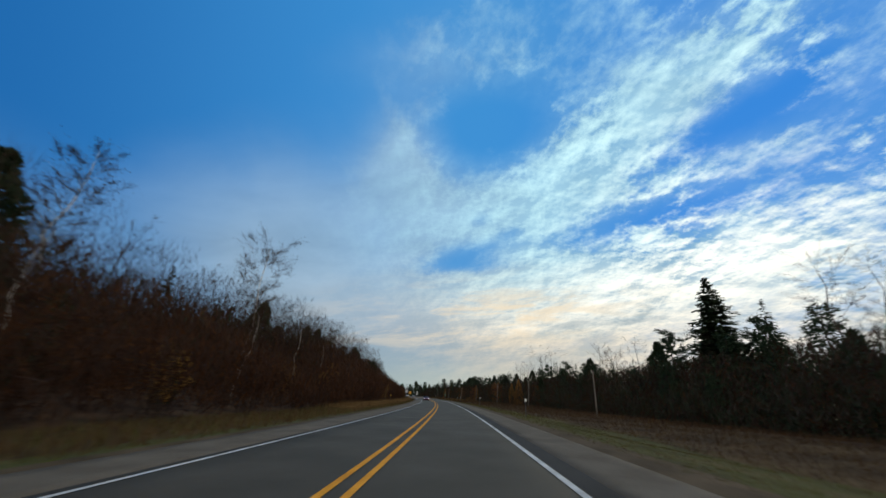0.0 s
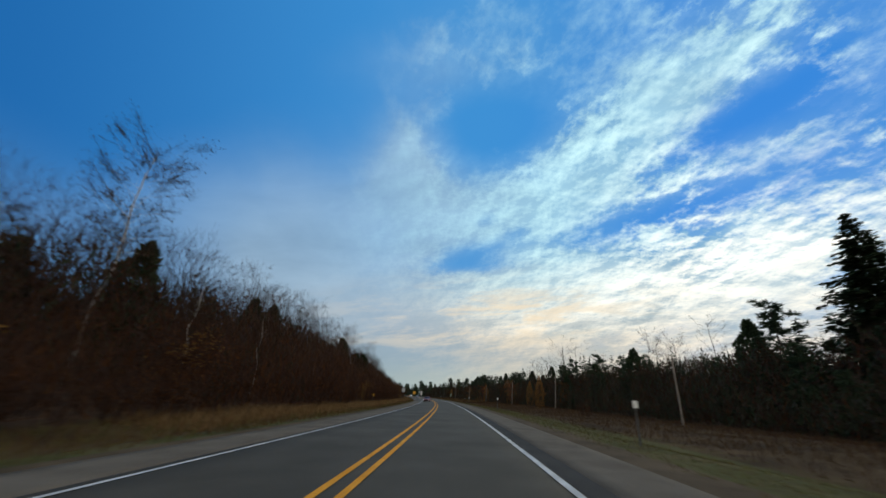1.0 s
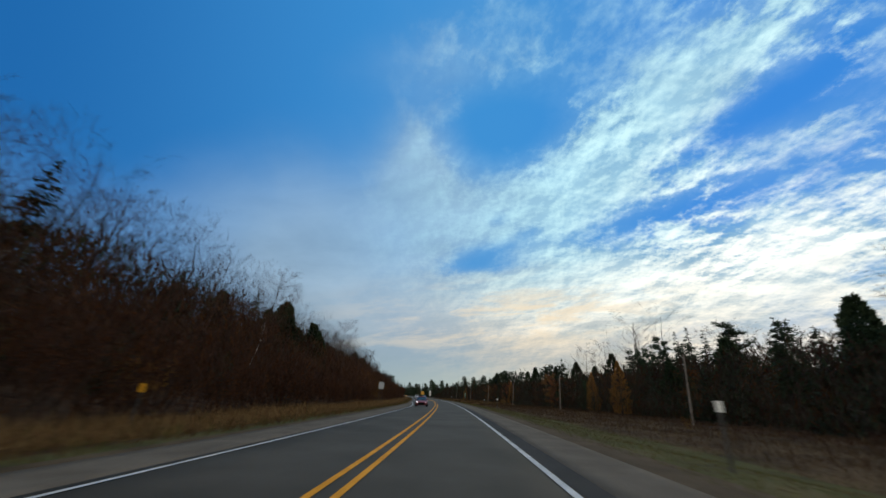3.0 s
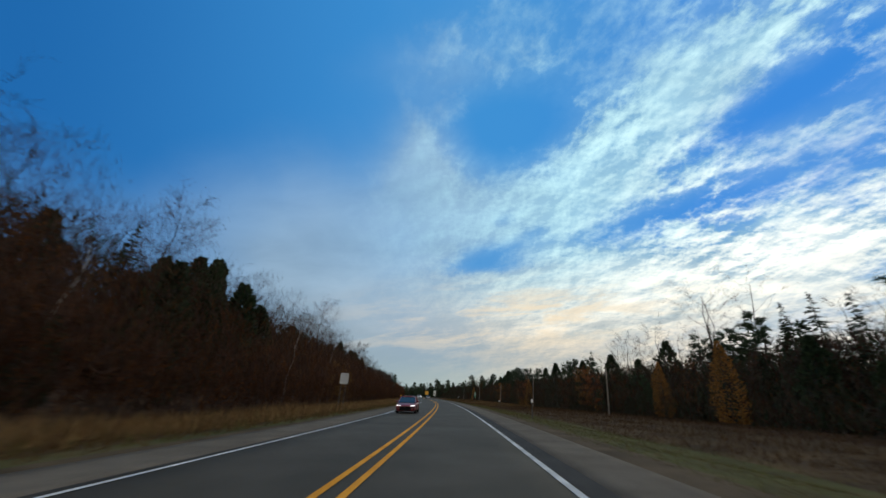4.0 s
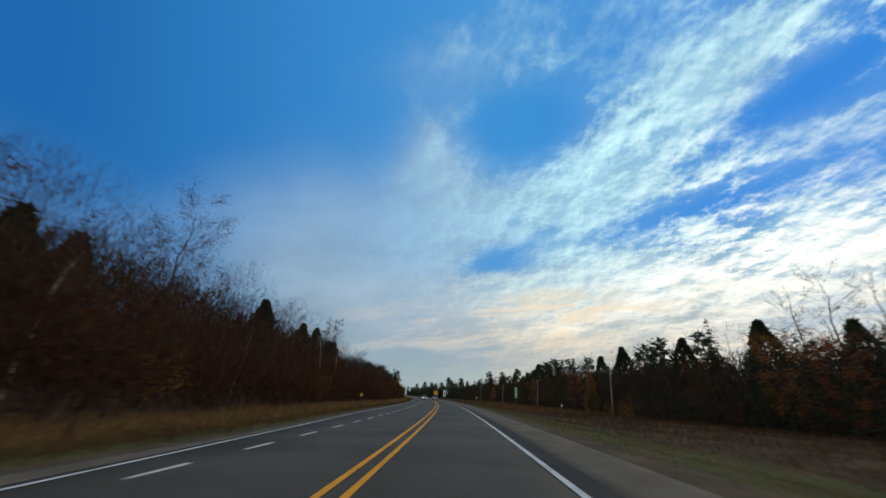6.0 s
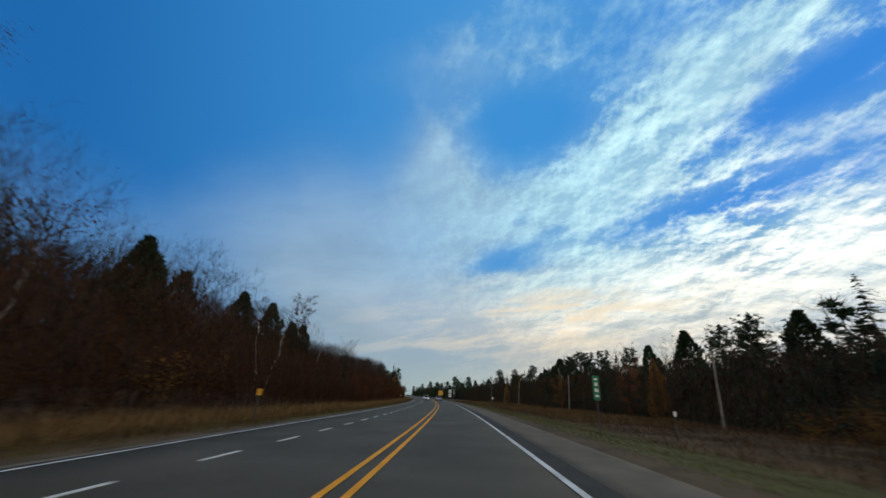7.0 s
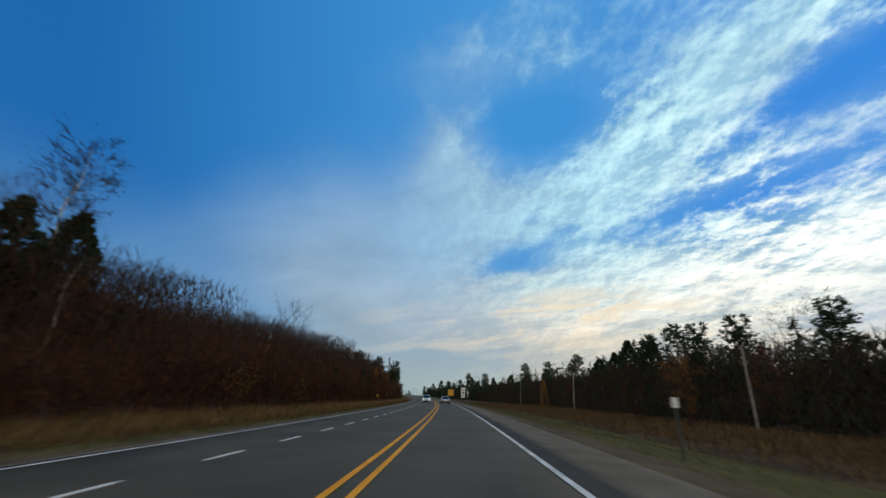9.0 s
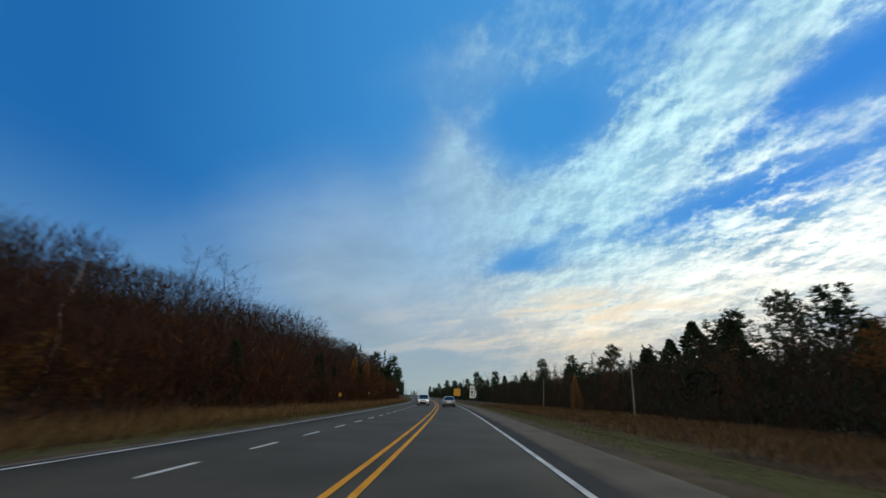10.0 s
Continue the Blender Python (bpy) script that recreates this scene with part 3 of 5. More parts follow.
def cedar(seed, tall, wide, sprays=3400, spray=1.0):
    """White cedar or larch: a dense, lumpy spindle of small upswept sprays."""
    rnd = random.Random(seed)
    wood, crown = Shape(), Shape()
    wood.tube([Vector((0, 0, -0.4)), Vector((0.01 * tall, 0, tall * 0.5)), Vector((0, 0, tall * 0.96))], [tall * 0.014, tall * 0.008, 0.008], 6)
    lumps = [(rnd.uniform(0, 6.28), rnd.uniform(0.05, 0.95), rnd.uniform(0.2, 0.55)) for n in range(18)]
    for n in range(sprays):
        f = 0.03 + 0.97 * rnd.random() ** 1.15
        w = rnd.uniform(0, 6.28)
        r = wide * min(1.0, 1.25 * (1 - f) ** 0.78) * (0.62 + 0.38 * min(1.0, f * 4)) * 0.86
        r *= 1 + sum(a * math.exp(-((f - g) / 0.07) ** 2) * max(0.0, math.cos(w - v)) ** 3 for v, g, a in lumps)
        r *= 1.0 - 0.55 * rnd.random() ** (2.2 * spray)
        p = Vector((math.cos(w) * r, math.sin(w) * r, f * tall))
        d = Vector((math.cos(w) * 0.65 + rnd.gauss(0, 0.35), math.sin(w) * 0.65 + rnd.gauss(0, 0.35), rnd.uniform(0.2, 1.3))).normalized()
        size = rnd.uniform(0.28, 0.60) * (0.75 + 0.03 * tall) * spray
        e = d.cross(Vector((rnd.gauss(0, 1), rnd.gauss(0, 1), rnd.gauss(0, 0.6)))).normalized() * size * 0.24
        q = p + d * size * 0.45
        crown.quad(p, q - e, p + d * size, q + e)
    return wood, crown


def pine(seed, tall, wide, tiers=9, bare=0.4):
    """White pine: open, uneven tiers of upswept needle pads on a tall trunk."""
    rnd = random.Random(seed)
    wood, crown = Shape(), Shape()
    stem = bent(Vector((0, 0, -0.4)), Vector((rnd.uniform(-0.03, 0.03) * tall, 0, tall * 0.98)), 0.015, rnd, 5)
    wood.tube(stem, [tall * 0.014 * (1 - 0.17 * i) + 0.01 for i in range(6)], 7)
    for n in range(tiers):
        f = bare + (1 - bare) * (n + 0.6 * rnd.random()) / tiers
        i = min(int(f * 5), 4)
        core = stem[i].lerp(stem[i + 1], f * 5 - i)
        count = rnd.randint(4, 6)
        for m in range(count):
            w = 2 * math.pi * (m + rnd.random()) / count
            f = min(0.985, max(bare, bare + (1 - bare) * (n + rnd.uniform(-0.6, 1.2)) / tiers))
            i = min(int(f * 5), 4)
            core = stem[i].lerp(stem[i + 1], f * 5 - i)
            r = wide * (0.35 + 0.65 * (1 - f) / (1 - bare)) * rnd.uniform(0.45, 1.15)
            tip = core + Vector((math.cos(w) * r, math.sin(w) * r, r * rnd.uniform(0.05, 0.4)))
            wood.tube(bent(core, tip, -0.05, rnd, 3), [0.02 + 0.012 * r, 0.02 + 0.008 * r, 0.02, 0.006], 4)
            for c in range(int(6 + r * 3.0)):
                mid = core.lerp(tip, rnd.uniform(0.4, 1.05)) + Vector((rnd.gauss(0, 0.25), rnd.gauss(0, 0.25), rnd.gauss(0.12, 0.3))) * (0.5 + 0.25 * r)
                for j in range(11):
                    d = Vector((rnd.gauss(0, 1), rnd.gauss(0, 1), rnd.uniform(-0.5, 1.0))).normalized()
                    sliver(crown, mid, d, rnd.uniform(0.3, 0.62), 0.065, rnd)
    for j in range(20):
        sliver(crown, stem[-1], Vector((rnd.gauss(0, 0.7), rnd.gauss(0, 0.7), 1)).normalized(), 0.7, 0.06, rnd)
    return wood, crown


def shrub(seed, tall, wide, stems=12, twigs=520, leaves=160, leaf=0.07):
    """Roadside brush: many whippy stems, fine twigs and some clinging leaves."""
    rnd = random.Random(seed)
    wood, crown = Shape(), Shape()
    ends = []
    for n in range(stems):
        w, r = rnd.uniform(0, 6.28), wide * math.sqrt(rnd.random())
        base = Vector((math.cos(w) * r * 0.45, math.sin(w) * r * 0.45, -0.2))
        tip = Vector((math.cos(w) * r, math.sin(w) * r, tall * rnd.uniform(0.55, 1.0)))
        pts = bent(base, tip, rnd.uniform(-0.06, 0.06), rnd, 3)
        wood.tube(pts, [0.026, 0.02, 0.013, 0.005], 3)
        for m in range(4):
            b0 = pts[1].lerp(pts[3], rnd.random())
            b1 = b0 + Vector((rnd.gauss(0, 0.5), rnd.gauss(0, 0.5), rnd.uniform(0.2, 1.0))) * tall * 0.2
            ends.append((b0, b1))
        ends.append((pts[1], tip))
    for n in range(twigs):
        b0, b1 = rnd.choice(ends)
        p = b0.lerp(b1, rnd.random())
        d = ((b1 - b0).normalized() + Vector((rnd.gauss(0, 0.6), rnd.gauss(0, 0.6), rnd.gauss(0.1, 0.5)))).normalized()
        sliver(crown, p, d, rnd.uniform(0.1, 0.28) * tall, rnd.uniform(0.009, 0.02), rnd, 0)
    for n in range(leaves):
        b0, b1 = rnd.choice(ends)
        p = b0.lerp(b1, rnd.uniform(0.1, 1.1)) + Vector((rnd.gauss(0, 0.15), rnd.gauss(0, 0.15), rnd.gauss(0, 0.15)))
        fleck(crown, p, rnd.uniform(0.6, 1.4) * leaf, rnd, 1)
    return wood, crown


LABELS = {
    "bare": ("bare_tree", "leafless grey-brown deciduous tree in the roadside woods", "tree", BARK, [TWIG, RUST]),
    "grey": ("poplar_tree", "leafless pale grey poplar with fine upright twigs", "tree", BARK, [TWIG_GREY, GOLD]),
    "birch": ("birch_tree", "white-barked birch with a thin crown of withered leaves", "tree", BIRCH, [TWIG, OLIVE]),
    "spruce": ("spruce_tree", "dark green pointed spruce at the forest edge", "tree", BARK, [NEEDLE]),
    "cedar": ("cedar_tree", "dense dark green cedar in the roadside woods", "tree", BARK, [NEEDLE]),
    "pine": ("pine_tree", "tall white pine with open tiers of needles", "tree", BARK, [PINE]),
    "larch": ("larch_tree", "golden-orange larch in autumn needles", "tree", BARK, [TAMARACK]),
    "leafy": ("autumn_tree", "small deciduous tree holding rust-orange leaves", "tree", BARK, [TWIG, RUST]),
    "orange": ("autumn_tree", "broad deciduous tree in orange autumn leaves", "tree", BARK, [TWIG, ORANGE]),
    "russet": ("autumn_tree", "broad deciduous tree in russet autumn leaves", "tree", BARK, [TWIG, RUSSET]),
    "brush": ("shrub", "brown leafless roadside brush with few dead leaves", "shrub", BARK, [BRUSH, RUST]),
    "gold": ("shrub", "young saplings with yellow autumn leaves", "shrub", BARK, [BRUSH, GOLD]),
}
KINDS = {
    "bare": [bare_tree(11 + i, t, sp, lo, 24, 2100, lv) for i, (t, sp, lo, lv) in enumerate(((11, 2.4, 0.35, 60), (9, 2.0, 0.25, 160), (13, 2.6, 0.4, 20), (7.5, 1.9, 0.2, 240)))] + [bare_tree(27, 13, 3.3, 0.42, 13, 1000, 0, 0.10, 0.011, 0.0035)],
    "grey": [bare_tree(31 + i, t, sp, 0.35, 24, 1900, lv, twig_wide=0.006) for i, (t, sp, lv) in enumerate(((12, 1.9, 40), (10, 1.7, 120), (14, 2.2, 30)))],
    "birch": [bare_tree(51 + i, t, sp, lo, 36, 6000, lv * 18, lean, 0.0085, 0.006, (0.028, 0.06), (0.2, 0.95)) for i, (t, sp, lo, lv, lean) in enumerate(((13.5, 2.5, 0.5, 160, 0.03), (10, 1.3, 0.62, 40, -0.04), (12, 1.6, 0.5, 80, 0.06)))],
    "spruce": [conifer(71 + i, t, w, 30, 8, 0.24, 0.9, 0.06, 0.62, 0.38, 17) for i, (t, w) in enumerate(((10, 2.4), (14, 3.6), (8, 2.1)))] + [conifer(74, 18, 6.2, 74, 11, 0.10, 0.85, 0.06, 0.72, 0.28, 18)],
    "cedar": [cedar(91 + i, t, w, n) for i, (t, w, n) in enumerate(((9, 2.0, 3000), (11, 2.5, 3900), (7, 1.7, 2200)))],
    "pine": [pine(111 + i, t, w, n, b) for i, (t, w, n, b) in enumerate(((15, 4.0, 13, 0.28), (18, 4.7, 14, 0.36), (12, 3.6, 12, 0.18)))],
    "larch": [cedar(131 + i, t, w, n, 0.55) for i, (t, w, n) in enumerate(((9, 2.0, 2300), (12, 2.4, 3000)))],
    "leafy": [bare_tree(151 + i, t, sp, 0.2, 14, 1100, lv, leaf=(0.045, 0.10)) for i, (t, sp, lv) in enumerate(((7, 1.9, 1300), (9, 2.2, 1500)))] + [bare_tree(157, 9, 2.0, 0.22, 30, 2600, 5200, twig_wide=0.004, leaf=(0.018, 0.042))],
    "orange": [bare_tree(161 + i, t, sp, 0.12, 18, 500, lv, leaf=(0.05, 0.11), rise=(0.35, 1.1)) for i, (t, sp, lv) in enumerate(((7, 2.0, 2600), (8.5, 2.3, 3000)))],
    "russet": [bare_tree(165, 8, 2.1, 0.12, 18, 500, 2600, leaf=(0.05, 0.10), rise=(0.35, 1.1))],
    "brush": [shrub(171 + i, t, w, 12, 460, lv) for i, (t, w, lv) in enumerate(((3.2, 1.7, 150), (4.4, 1.9, 260), (2.2, 1.5, 90), (5.2, 2.0, 200)))],
    "gold": [shrub(191 + i, t, w, 9, 330, lv) for i, (t, w, lv) in enumerate(((3.4, 1.3, 420), (4.6, 1.5, 520)))],
}
MODELS, COUNT = {}, {}


def thinned(shape, keep, grow, seed=1):
    """A lighter crown for trees further off: fewer sprays, each larger."""
    r, lite = random.Random(seed), Shape()
    for f, k in zip(shape.f, shape.k):
        if r.random() < keep:
            pts = [Vector(shape.v[i]) for i in f]
            mid = sum(pts, Vector()) / len(pts)
            n = len(lite.v)
            lite.v += [tuple(mid + (p - mid) * grow) for p in pts]
            lite.f.append(tuple(range(n, n + len(pts))))
            lite.k.append(k)
    return lite


def plant(kind, which, s, u, size=1.0, turn=0.0, tilt=0.0, sink=0.0, lite=False):
    """One plant standing on the ground at (s, u). Copies share their meshes."""
    name, label, category, bark, leafs = LABELS[kind]
    at = ground_at(s, u) - Vector((0, 0, sink))
    m = Matrix.Translation(at) @ Euler((radians(tilt), 0, turn)).to_matrix().to_4x4()
    key = (kind, which, lite)
    if key not in MODELS:
        wood, crown = KINDS[kind][which]
        if lite:
            crown = thinned(crown, 0.5, 1.15) if kind in ("bare", "grey", "birch", "leafy") else thinned(crown, 0.58, 1.2)
            if kind in ("spruce", "cedar", "pine", "larch"):
                wood = lean_wood(wood)
        MODELS[key] = (wood.mesh("trunk", [bark], True), crown.mesh("crown", leafs))
    thing = tagged(new(name), label, category, "plants beside the highway")
    thing.matrix_world = m @ Matrix.Diagonal((size, size, size, 1))
    for part_name, me in zip(("stem_clump" if category == "shrub" else "trunk", "crown"), MODELS[key]):
        new(part_name, me).parent = thing
    COUNT[kind] = COUNT.get(kind, 0) + 1
    return thing


FAR = {}


def lean_wood(shape):
    """The trunk alone."""
    lite = Shape()
    lite.v, lite.f, lite.k = shape.v[:56], [f for f in shape.f if max(f) < 56], []
    lite.k = [0] * len(lite.f)
    return lite


def woods(name, label, spots, keep=0.065, grow=3.4):
    """Woods behind the first rows, joined into one mesh per look: rows of (kind, which, s, u, size, turn)."""
    groups = {}
    for kind, which, s, u, size, turn in spots:
        groups.setdefault(kind, []).append((which, s, u, size, turn))
    for kind, items in groups.items():
        bark, leafs = LABELS[kind][3], LABELS[kind][4]
        vs, fs, ks, n0 = [], [], [], 0
        for which, s, u, size, turn in items:
            base = ground_at(s, u)
            rot = np.array(Euler((0, 0, turn)).to_matrix()) * size
            for shape, shift in zip(KINDS[kind][which], (0, 1)):
                shape = FAR.setdefault((kind, which, shift, keep), thinned(shape, keep, grow) if shift else lean_wood(shape))
                v = np.array(shape.v) @ rot.T + np.array(base)
                f = [tuple(i + n0 for i in q) for q in shape.f]
                vs.append(v)
                fs += f
                ks += [k + shift for k in shape.k]
                n0 += len(v)
        me = bpy.data.meshes.new(name)
        me.from_pydata(np.concatenate(vs), [], fs)
        for m in [bark] + leafs:
            me.materials.append(m)
        me.polygons.foreach_set("material_index", ks)
        tagged(new(name, me), label, "trees", kind="stuff")



def thicket(name, label, count, s_range, spread, tops, material_list, weights, seed, length=(0.5, 1.7), wide=(0.018, 0.05), upright=1.0, low=1.3, category="undergrowth"):
    """Uncountable stems and twigs filling a strip: spread(s, rnd) gives offsets, tops(s, u) the height of the growth there."""
    g = np.random.default_rng(seed)
    s = g.uniform(*s_range, count)
    u = spread(s, g)
    x, y = plan(s, u)
    z0 = height(s, u)
    z = z0 + tops(s, u, g) * g.random(count) ** low
    ln = g.uniform(*length, count)
    d = g.normal(0, 0.45, (count, 3))
    d[:, 2] = np.abs(g.normal(upright, 0.4, count))
    d /= np.linalg.norm(d, axis=1)[:, None]
    e = np.cross(d, g.normal(0, 1, (count, 3)))
    e *= (g.uniform(*wide, count) / np.linalg.norm(e, axis=1))[:, None]
    p = np.stack([x, y, z], 1)
    v = np.stack([p - e, p + e, p + d * ln[:, None]], 1).reshape(-1, 3)
    me = bpy.data.meshes.new(name)
    me.from_pydata(v, [], np.arange(count * 3).reshape(-1, 3))
    for m in material_list:
        me.materials.append(m)
    me.polygons.foreach_set("material_index", g.choice(len(material_list), count, p=weights).astype(np.int32))
    return tagged(new(name, me), label, category, kind="stuff")


def wave(s, a, b):
    return 0.5 + 0.5 * np.sin(s * a + 1.3 * np.sin(s * b))


# ---- the woods on the left of the road
def left_strip(s, g):
    return left_verge(s) - 4.4 - 25 * g.random(len(s)) ** 1.3


def gap_in_brush(s):
    """Lower growth in front of the tall birches."""
    return 1.0 - 0.42 * np.exp(-((np.asarray(s, float) - 39) / 11.0) ** 4) - 0.35 * np.exp(-((np.asarray(s, float) - 209) / 12.0) ** 4)


def crown_line(s):
    """Height of the closed canopy along the left."""
    return np.interp(s, (-20, 30, 42, 60, 85, 112, 125, 150, 170, 215, 230, 255, 266, 340, 420), (12.5, 10.4, 12.0, 12.8, 14.2, 13.8, 12.8, 13.0, 13.4, 11.6, 8.7, 8.5, 10.6, 10.6, 10.5)) + 0.9 * (wave(s, 0.33, 0.11) - 0.5)


def left_tops(s, u, g):
    d = left_verge(s) - 4.4 - u
    return np.minimum(gap_in_brush(s) * (2.2 + 0.62 * d + 1.3 * wave(s, 0.35, 0.11)), 0.64 * crown_line(s))


thicket("undergrowth", "dense brown undergrowth of bare stems and dead leaves", 330000, (-14, 345), left_strip, left_tops, [BRUSH, TWIG, RUST], (0.46, 0.36, 0.18), 3, (0.35, 1.2), (0.008, 0.026), low=0.95)
thicket("undergrowth", "dark mass of trunks and branches deep in the woods", 150000, (-20, 420), lambda s, g: left_verge(s) - 17 - 12 * g.random(len(s)), lambda s, u, g: crown_line(s) * (0.62 + 0.15 * wave(s, 0.7, 0.31)), [TWIG, BRUSH, NEEDLE], (0.55, 0.27, 0.18), 15, (0.7, 1.8), (0.035, 0.09), 1.1, 0.9)
thicket("undergrowth", "dark trunks and brush far inside the woods", 60000, (-60, 430), lambda s, g: left_verge(s) - 31 - 16 * g.random(len(s)), lambda s, u, g: 7.5 + 0 * s, [TWIG, BRUSH], (0.6, 0.4), 17, (1.0, 2.4), (0.10, 0.24), 1.1, 1.0)
thicket("undergrowth", "fine grey-brown twigs of the bare canopy", 170000, (-20, 345), lambda s, g: left_verge(s) - 14 - 13 * g.random(len(s)), lambda s, u, g: crown_line(s) * (0.82 + 0.22 * wave(s, 0.55, 0.23)), [TWIG, BRUSH], (0.85, 0.15), 16, (0.4, 1.4), (0.007, 0.017), 1.4, 0.5)
thicket("undergrowth", "close-grown brown saplings along the woods", 110000, (222, 345), lambda s, g: left_verge(s) - 11 - 13 * g.random(len(s)), lambda s, u, g: crown_line(s) * (0.86 + 0.14 * wave(s, 0.5, 0.21)), [TWIG, TWIG_GREY, BRUSH], (0.50, 0.28, 0.22), 19, (0.35, 1.1), (0.014, 0.038), 1.4, 0.9)
thicket("undergrowth", "russet-brown brush holding dead leaves below the woods", 30000, (205, 345), lambda s, g: left_verge(s) - 3.9 - 9 * g.random(len(s)) ** 1.4, lambda s, u, g: 2.2 + 2.2 * wave(s, 0.4, 0.13), [RUST, RUSSET, BRUSH], (0.24, 0.08, 0.68), 23, (0.3, 1.0), (0.010, 0.028), low=1.1)
rnd = random.Random(5)
for s in np.arange(-6, 336, 3.2):                      # brush along the verge
    le = float(left_verge(s))
    for row in range(2):
        kind = "gold" if rnd.random() < 0.08 + 0.10 * (120 < s < 190) else "brush"
        plant(kind, rnd.randrange(len(KINDS[kind])), s + rnd.uniform(-1, 1), le - 5.2 - row * 2.6 + rnd.uniform(-0.8, 0.8), rnd.uniform(0.65, 1.05), rnd.uniform(0, 6.28))
MODEL_HIGH = {"bare": (11, 9, 13, 7.5, 13), "grey": (12, 10, 14), "birch": (13.5, 10, 12), "spruce": (10, 14, 8, 18), "cedar": (9, 11, 7), "pine": (15, 18, 12), "larch": (9, 12), "leafy": (7, 9, 9), "orange": (7, 8.5), "russet": (8,)}


def stand_outs(rows, u_mid, jitter=1.0):
    """Trees that rise above the rest: kind, model, s, height of the top."""
    for kind, which, s, top in rows:
        u = u_mid + rnd.uniform(-jitter, jitter)
        plant(kind, which, s, u, (top - float(height(s, u))) / MODEL_HIGH[kind][which], rnd.uniform(0, 6.28))


stand_outs((("cedar", 1, 17.2, 13.6), ("birch", 2, 23.0, 18.5), ("grey", 0, 26.3, 13.5), ("spruce", 0, 31.9, 11.2), ("birch", 0, 48.5, 20.1), ("grey", 2, 43.2, 12.9), ("grey", 0, 37.4, 13.0),
            ("cedar", 0, 51.2, 12.3), ("bare", 2, 56.7, 13.0), ("cedar", 0, 73.0, 12.6), ("bare", 2, 65.8, 12.5), ("spruce", 1, 86.6, 14.7)), -26.5)
stand_outs((("bare", 2, 75.8, 14.2), ("cedar", 1, 77.1, 12.7), ("grey", 2, 80.9, 15.8), ("grey", 2, 92.8, 16.4), ("spruce", 0, 102.3, 12.3), ("grey", 0, 107.7, 15.5), ("spruce", 1, 117.4, 13.8),
            ("leafy", 2, 118.9, 16.0), ("cedar", 0, 120.8, 11.8), ("cedar", 1, 126.0, 13.8), ("cedar", 0, 129.0, 14.0), ("spruce", 0, 133.8, 10.9)), -26.0)
stand_outs((("bare", 2, 142.4, 11.4), ("bare", 2, 149.3, 13.1), ("grey", 0, 153.8, 13.0), ("grey", 1, 137.6, 12.0), ("leafy", 2, 166.6, 17.6), ("cedar", 0, 153.8, 11.0), ("bare", 2, 174.1, 12.5), ("grey", 0, 161.9, 12.7),
            ("cedar", 1, 184.7, 12.6), ("cedar", 0, 187.2, 11.9), ("bare", 2, 191.6, 13.6), ("bare", 0, 195.3, 12.5), ("cedar", 1, 202.5, 12.4), ("cedar", 1, 211.7, 13.1)), -26.0)
stand_outs((("birch", 1, 222.2, 16.9), ("cedar", 0, 216.6, 11.1), ("cedar", 1, 221.0, 11.6), ("cedar", 0, 224.1, 11.9), ("bare", 2, 241.9, 9.8), ("bare", 2, 247.9, 10.0), ("bare", 2, 258.1, 13.5),
            ("bare", 2, 264.3, 13.8), ("bare", 0, 269.4, 13.5), ("spruce", 0, 291.5, 12.5), ("spruce", 1, 300.6, 12.9), ("spruce", 0, 308.7, 13.2), ("larch", 0, 314.7, 9.0), ("larch", 1, 321.8, 10.0)), -26.0)
stand_outs((("cedar", 2, 125.5, 10.8), ("cedar", 2, 130.5, 9.6), ("cedar", 2, 116.0, 9.8), ("cedar", 2, 122.0, 9.6)), -21.5)
stand_outs((("cedar", 1, 134.0, 12.4), ("cedar", 0, 112.0, 12.0), ("cedar", 1, 131.5, 15.4)), -28.5)
stand_outs((("cedar", 2, 246.5, 3.8), ("cedar", 0, 262.0, 4.6), ("cedar", 2, 268.5, 3.9), ("cedar", 0, 284.0, 5.0), ("spruce", 2, 297.0, 5.6), ("spruce", 0, 206.0, 6.0)), -12.4, 0.5)
stand_outs((("larch", 0, 284.0, 6.4), ("leafy", 1, 290.0, 6.8), ("larch", 1, 297.5, 7.2), ("leafy", 0, 304.0, 6.4), ("larch", 0, 312.0, 6.8)), -13.8, 0.5)
plant("birch", 1, 197, -19.5, 1.0, 2.0, -9)
plant("birch", 1, 52, -20.5, 0.9, 1.0, 8)
for s in np.arange(14, 330, 23.0):                     # pale stems among the brush
    plant("birch", 1, s + rnd.uniform(-4, 4), float(left_verge(s)) - rnd.uniform(11, 16), rnd.uniform(0.6, 0.85), rnd.uniform(0, 6.28), rnd.uniform(-9, 9), lite=True)
behind = []
for s in np.arange(-4, 336, 3.8):
    le = float(left_verge(s))
    top = float(crown_line(s))
    for row, want in enumerate((3.8, 5.6, 0.62 * top, 0.92 * top, 1.1 * top)):
        if 1 <= row <= 2 and (28 < s < 50 or 197 < s < 220):
            continue
        kind = rnd.choice(["bare"] * 7 + ["grey"] * 3 + ["cedar", "leafy"]) if s < 225 else rnd.choice(["bare"] * 6 + ["grey"] * 2 + ["leafy"] * 2 + ["larch"] * (s > 270))
        which = rnd.randrange(2 if kind == "leafy" else min(3, len(KINDS[kind])))
        want *= rnd.uniform(0.75, 1.18) * (0.8 if kind in ("leafy", "cedar") else 1.0)
        spot = (s + rnd.uniform(-2, 2), le - 9.0 - row * 4.2 + rnd.uniform(-1.6, 1.6), want / MODEL_HIGH[kind][which], rnd.uniform(0, 6.28))
        if row == 4:
            behind.append((kind, which, *spot))
        else:
            plant(kind, which, *spot, lite=row > 1)
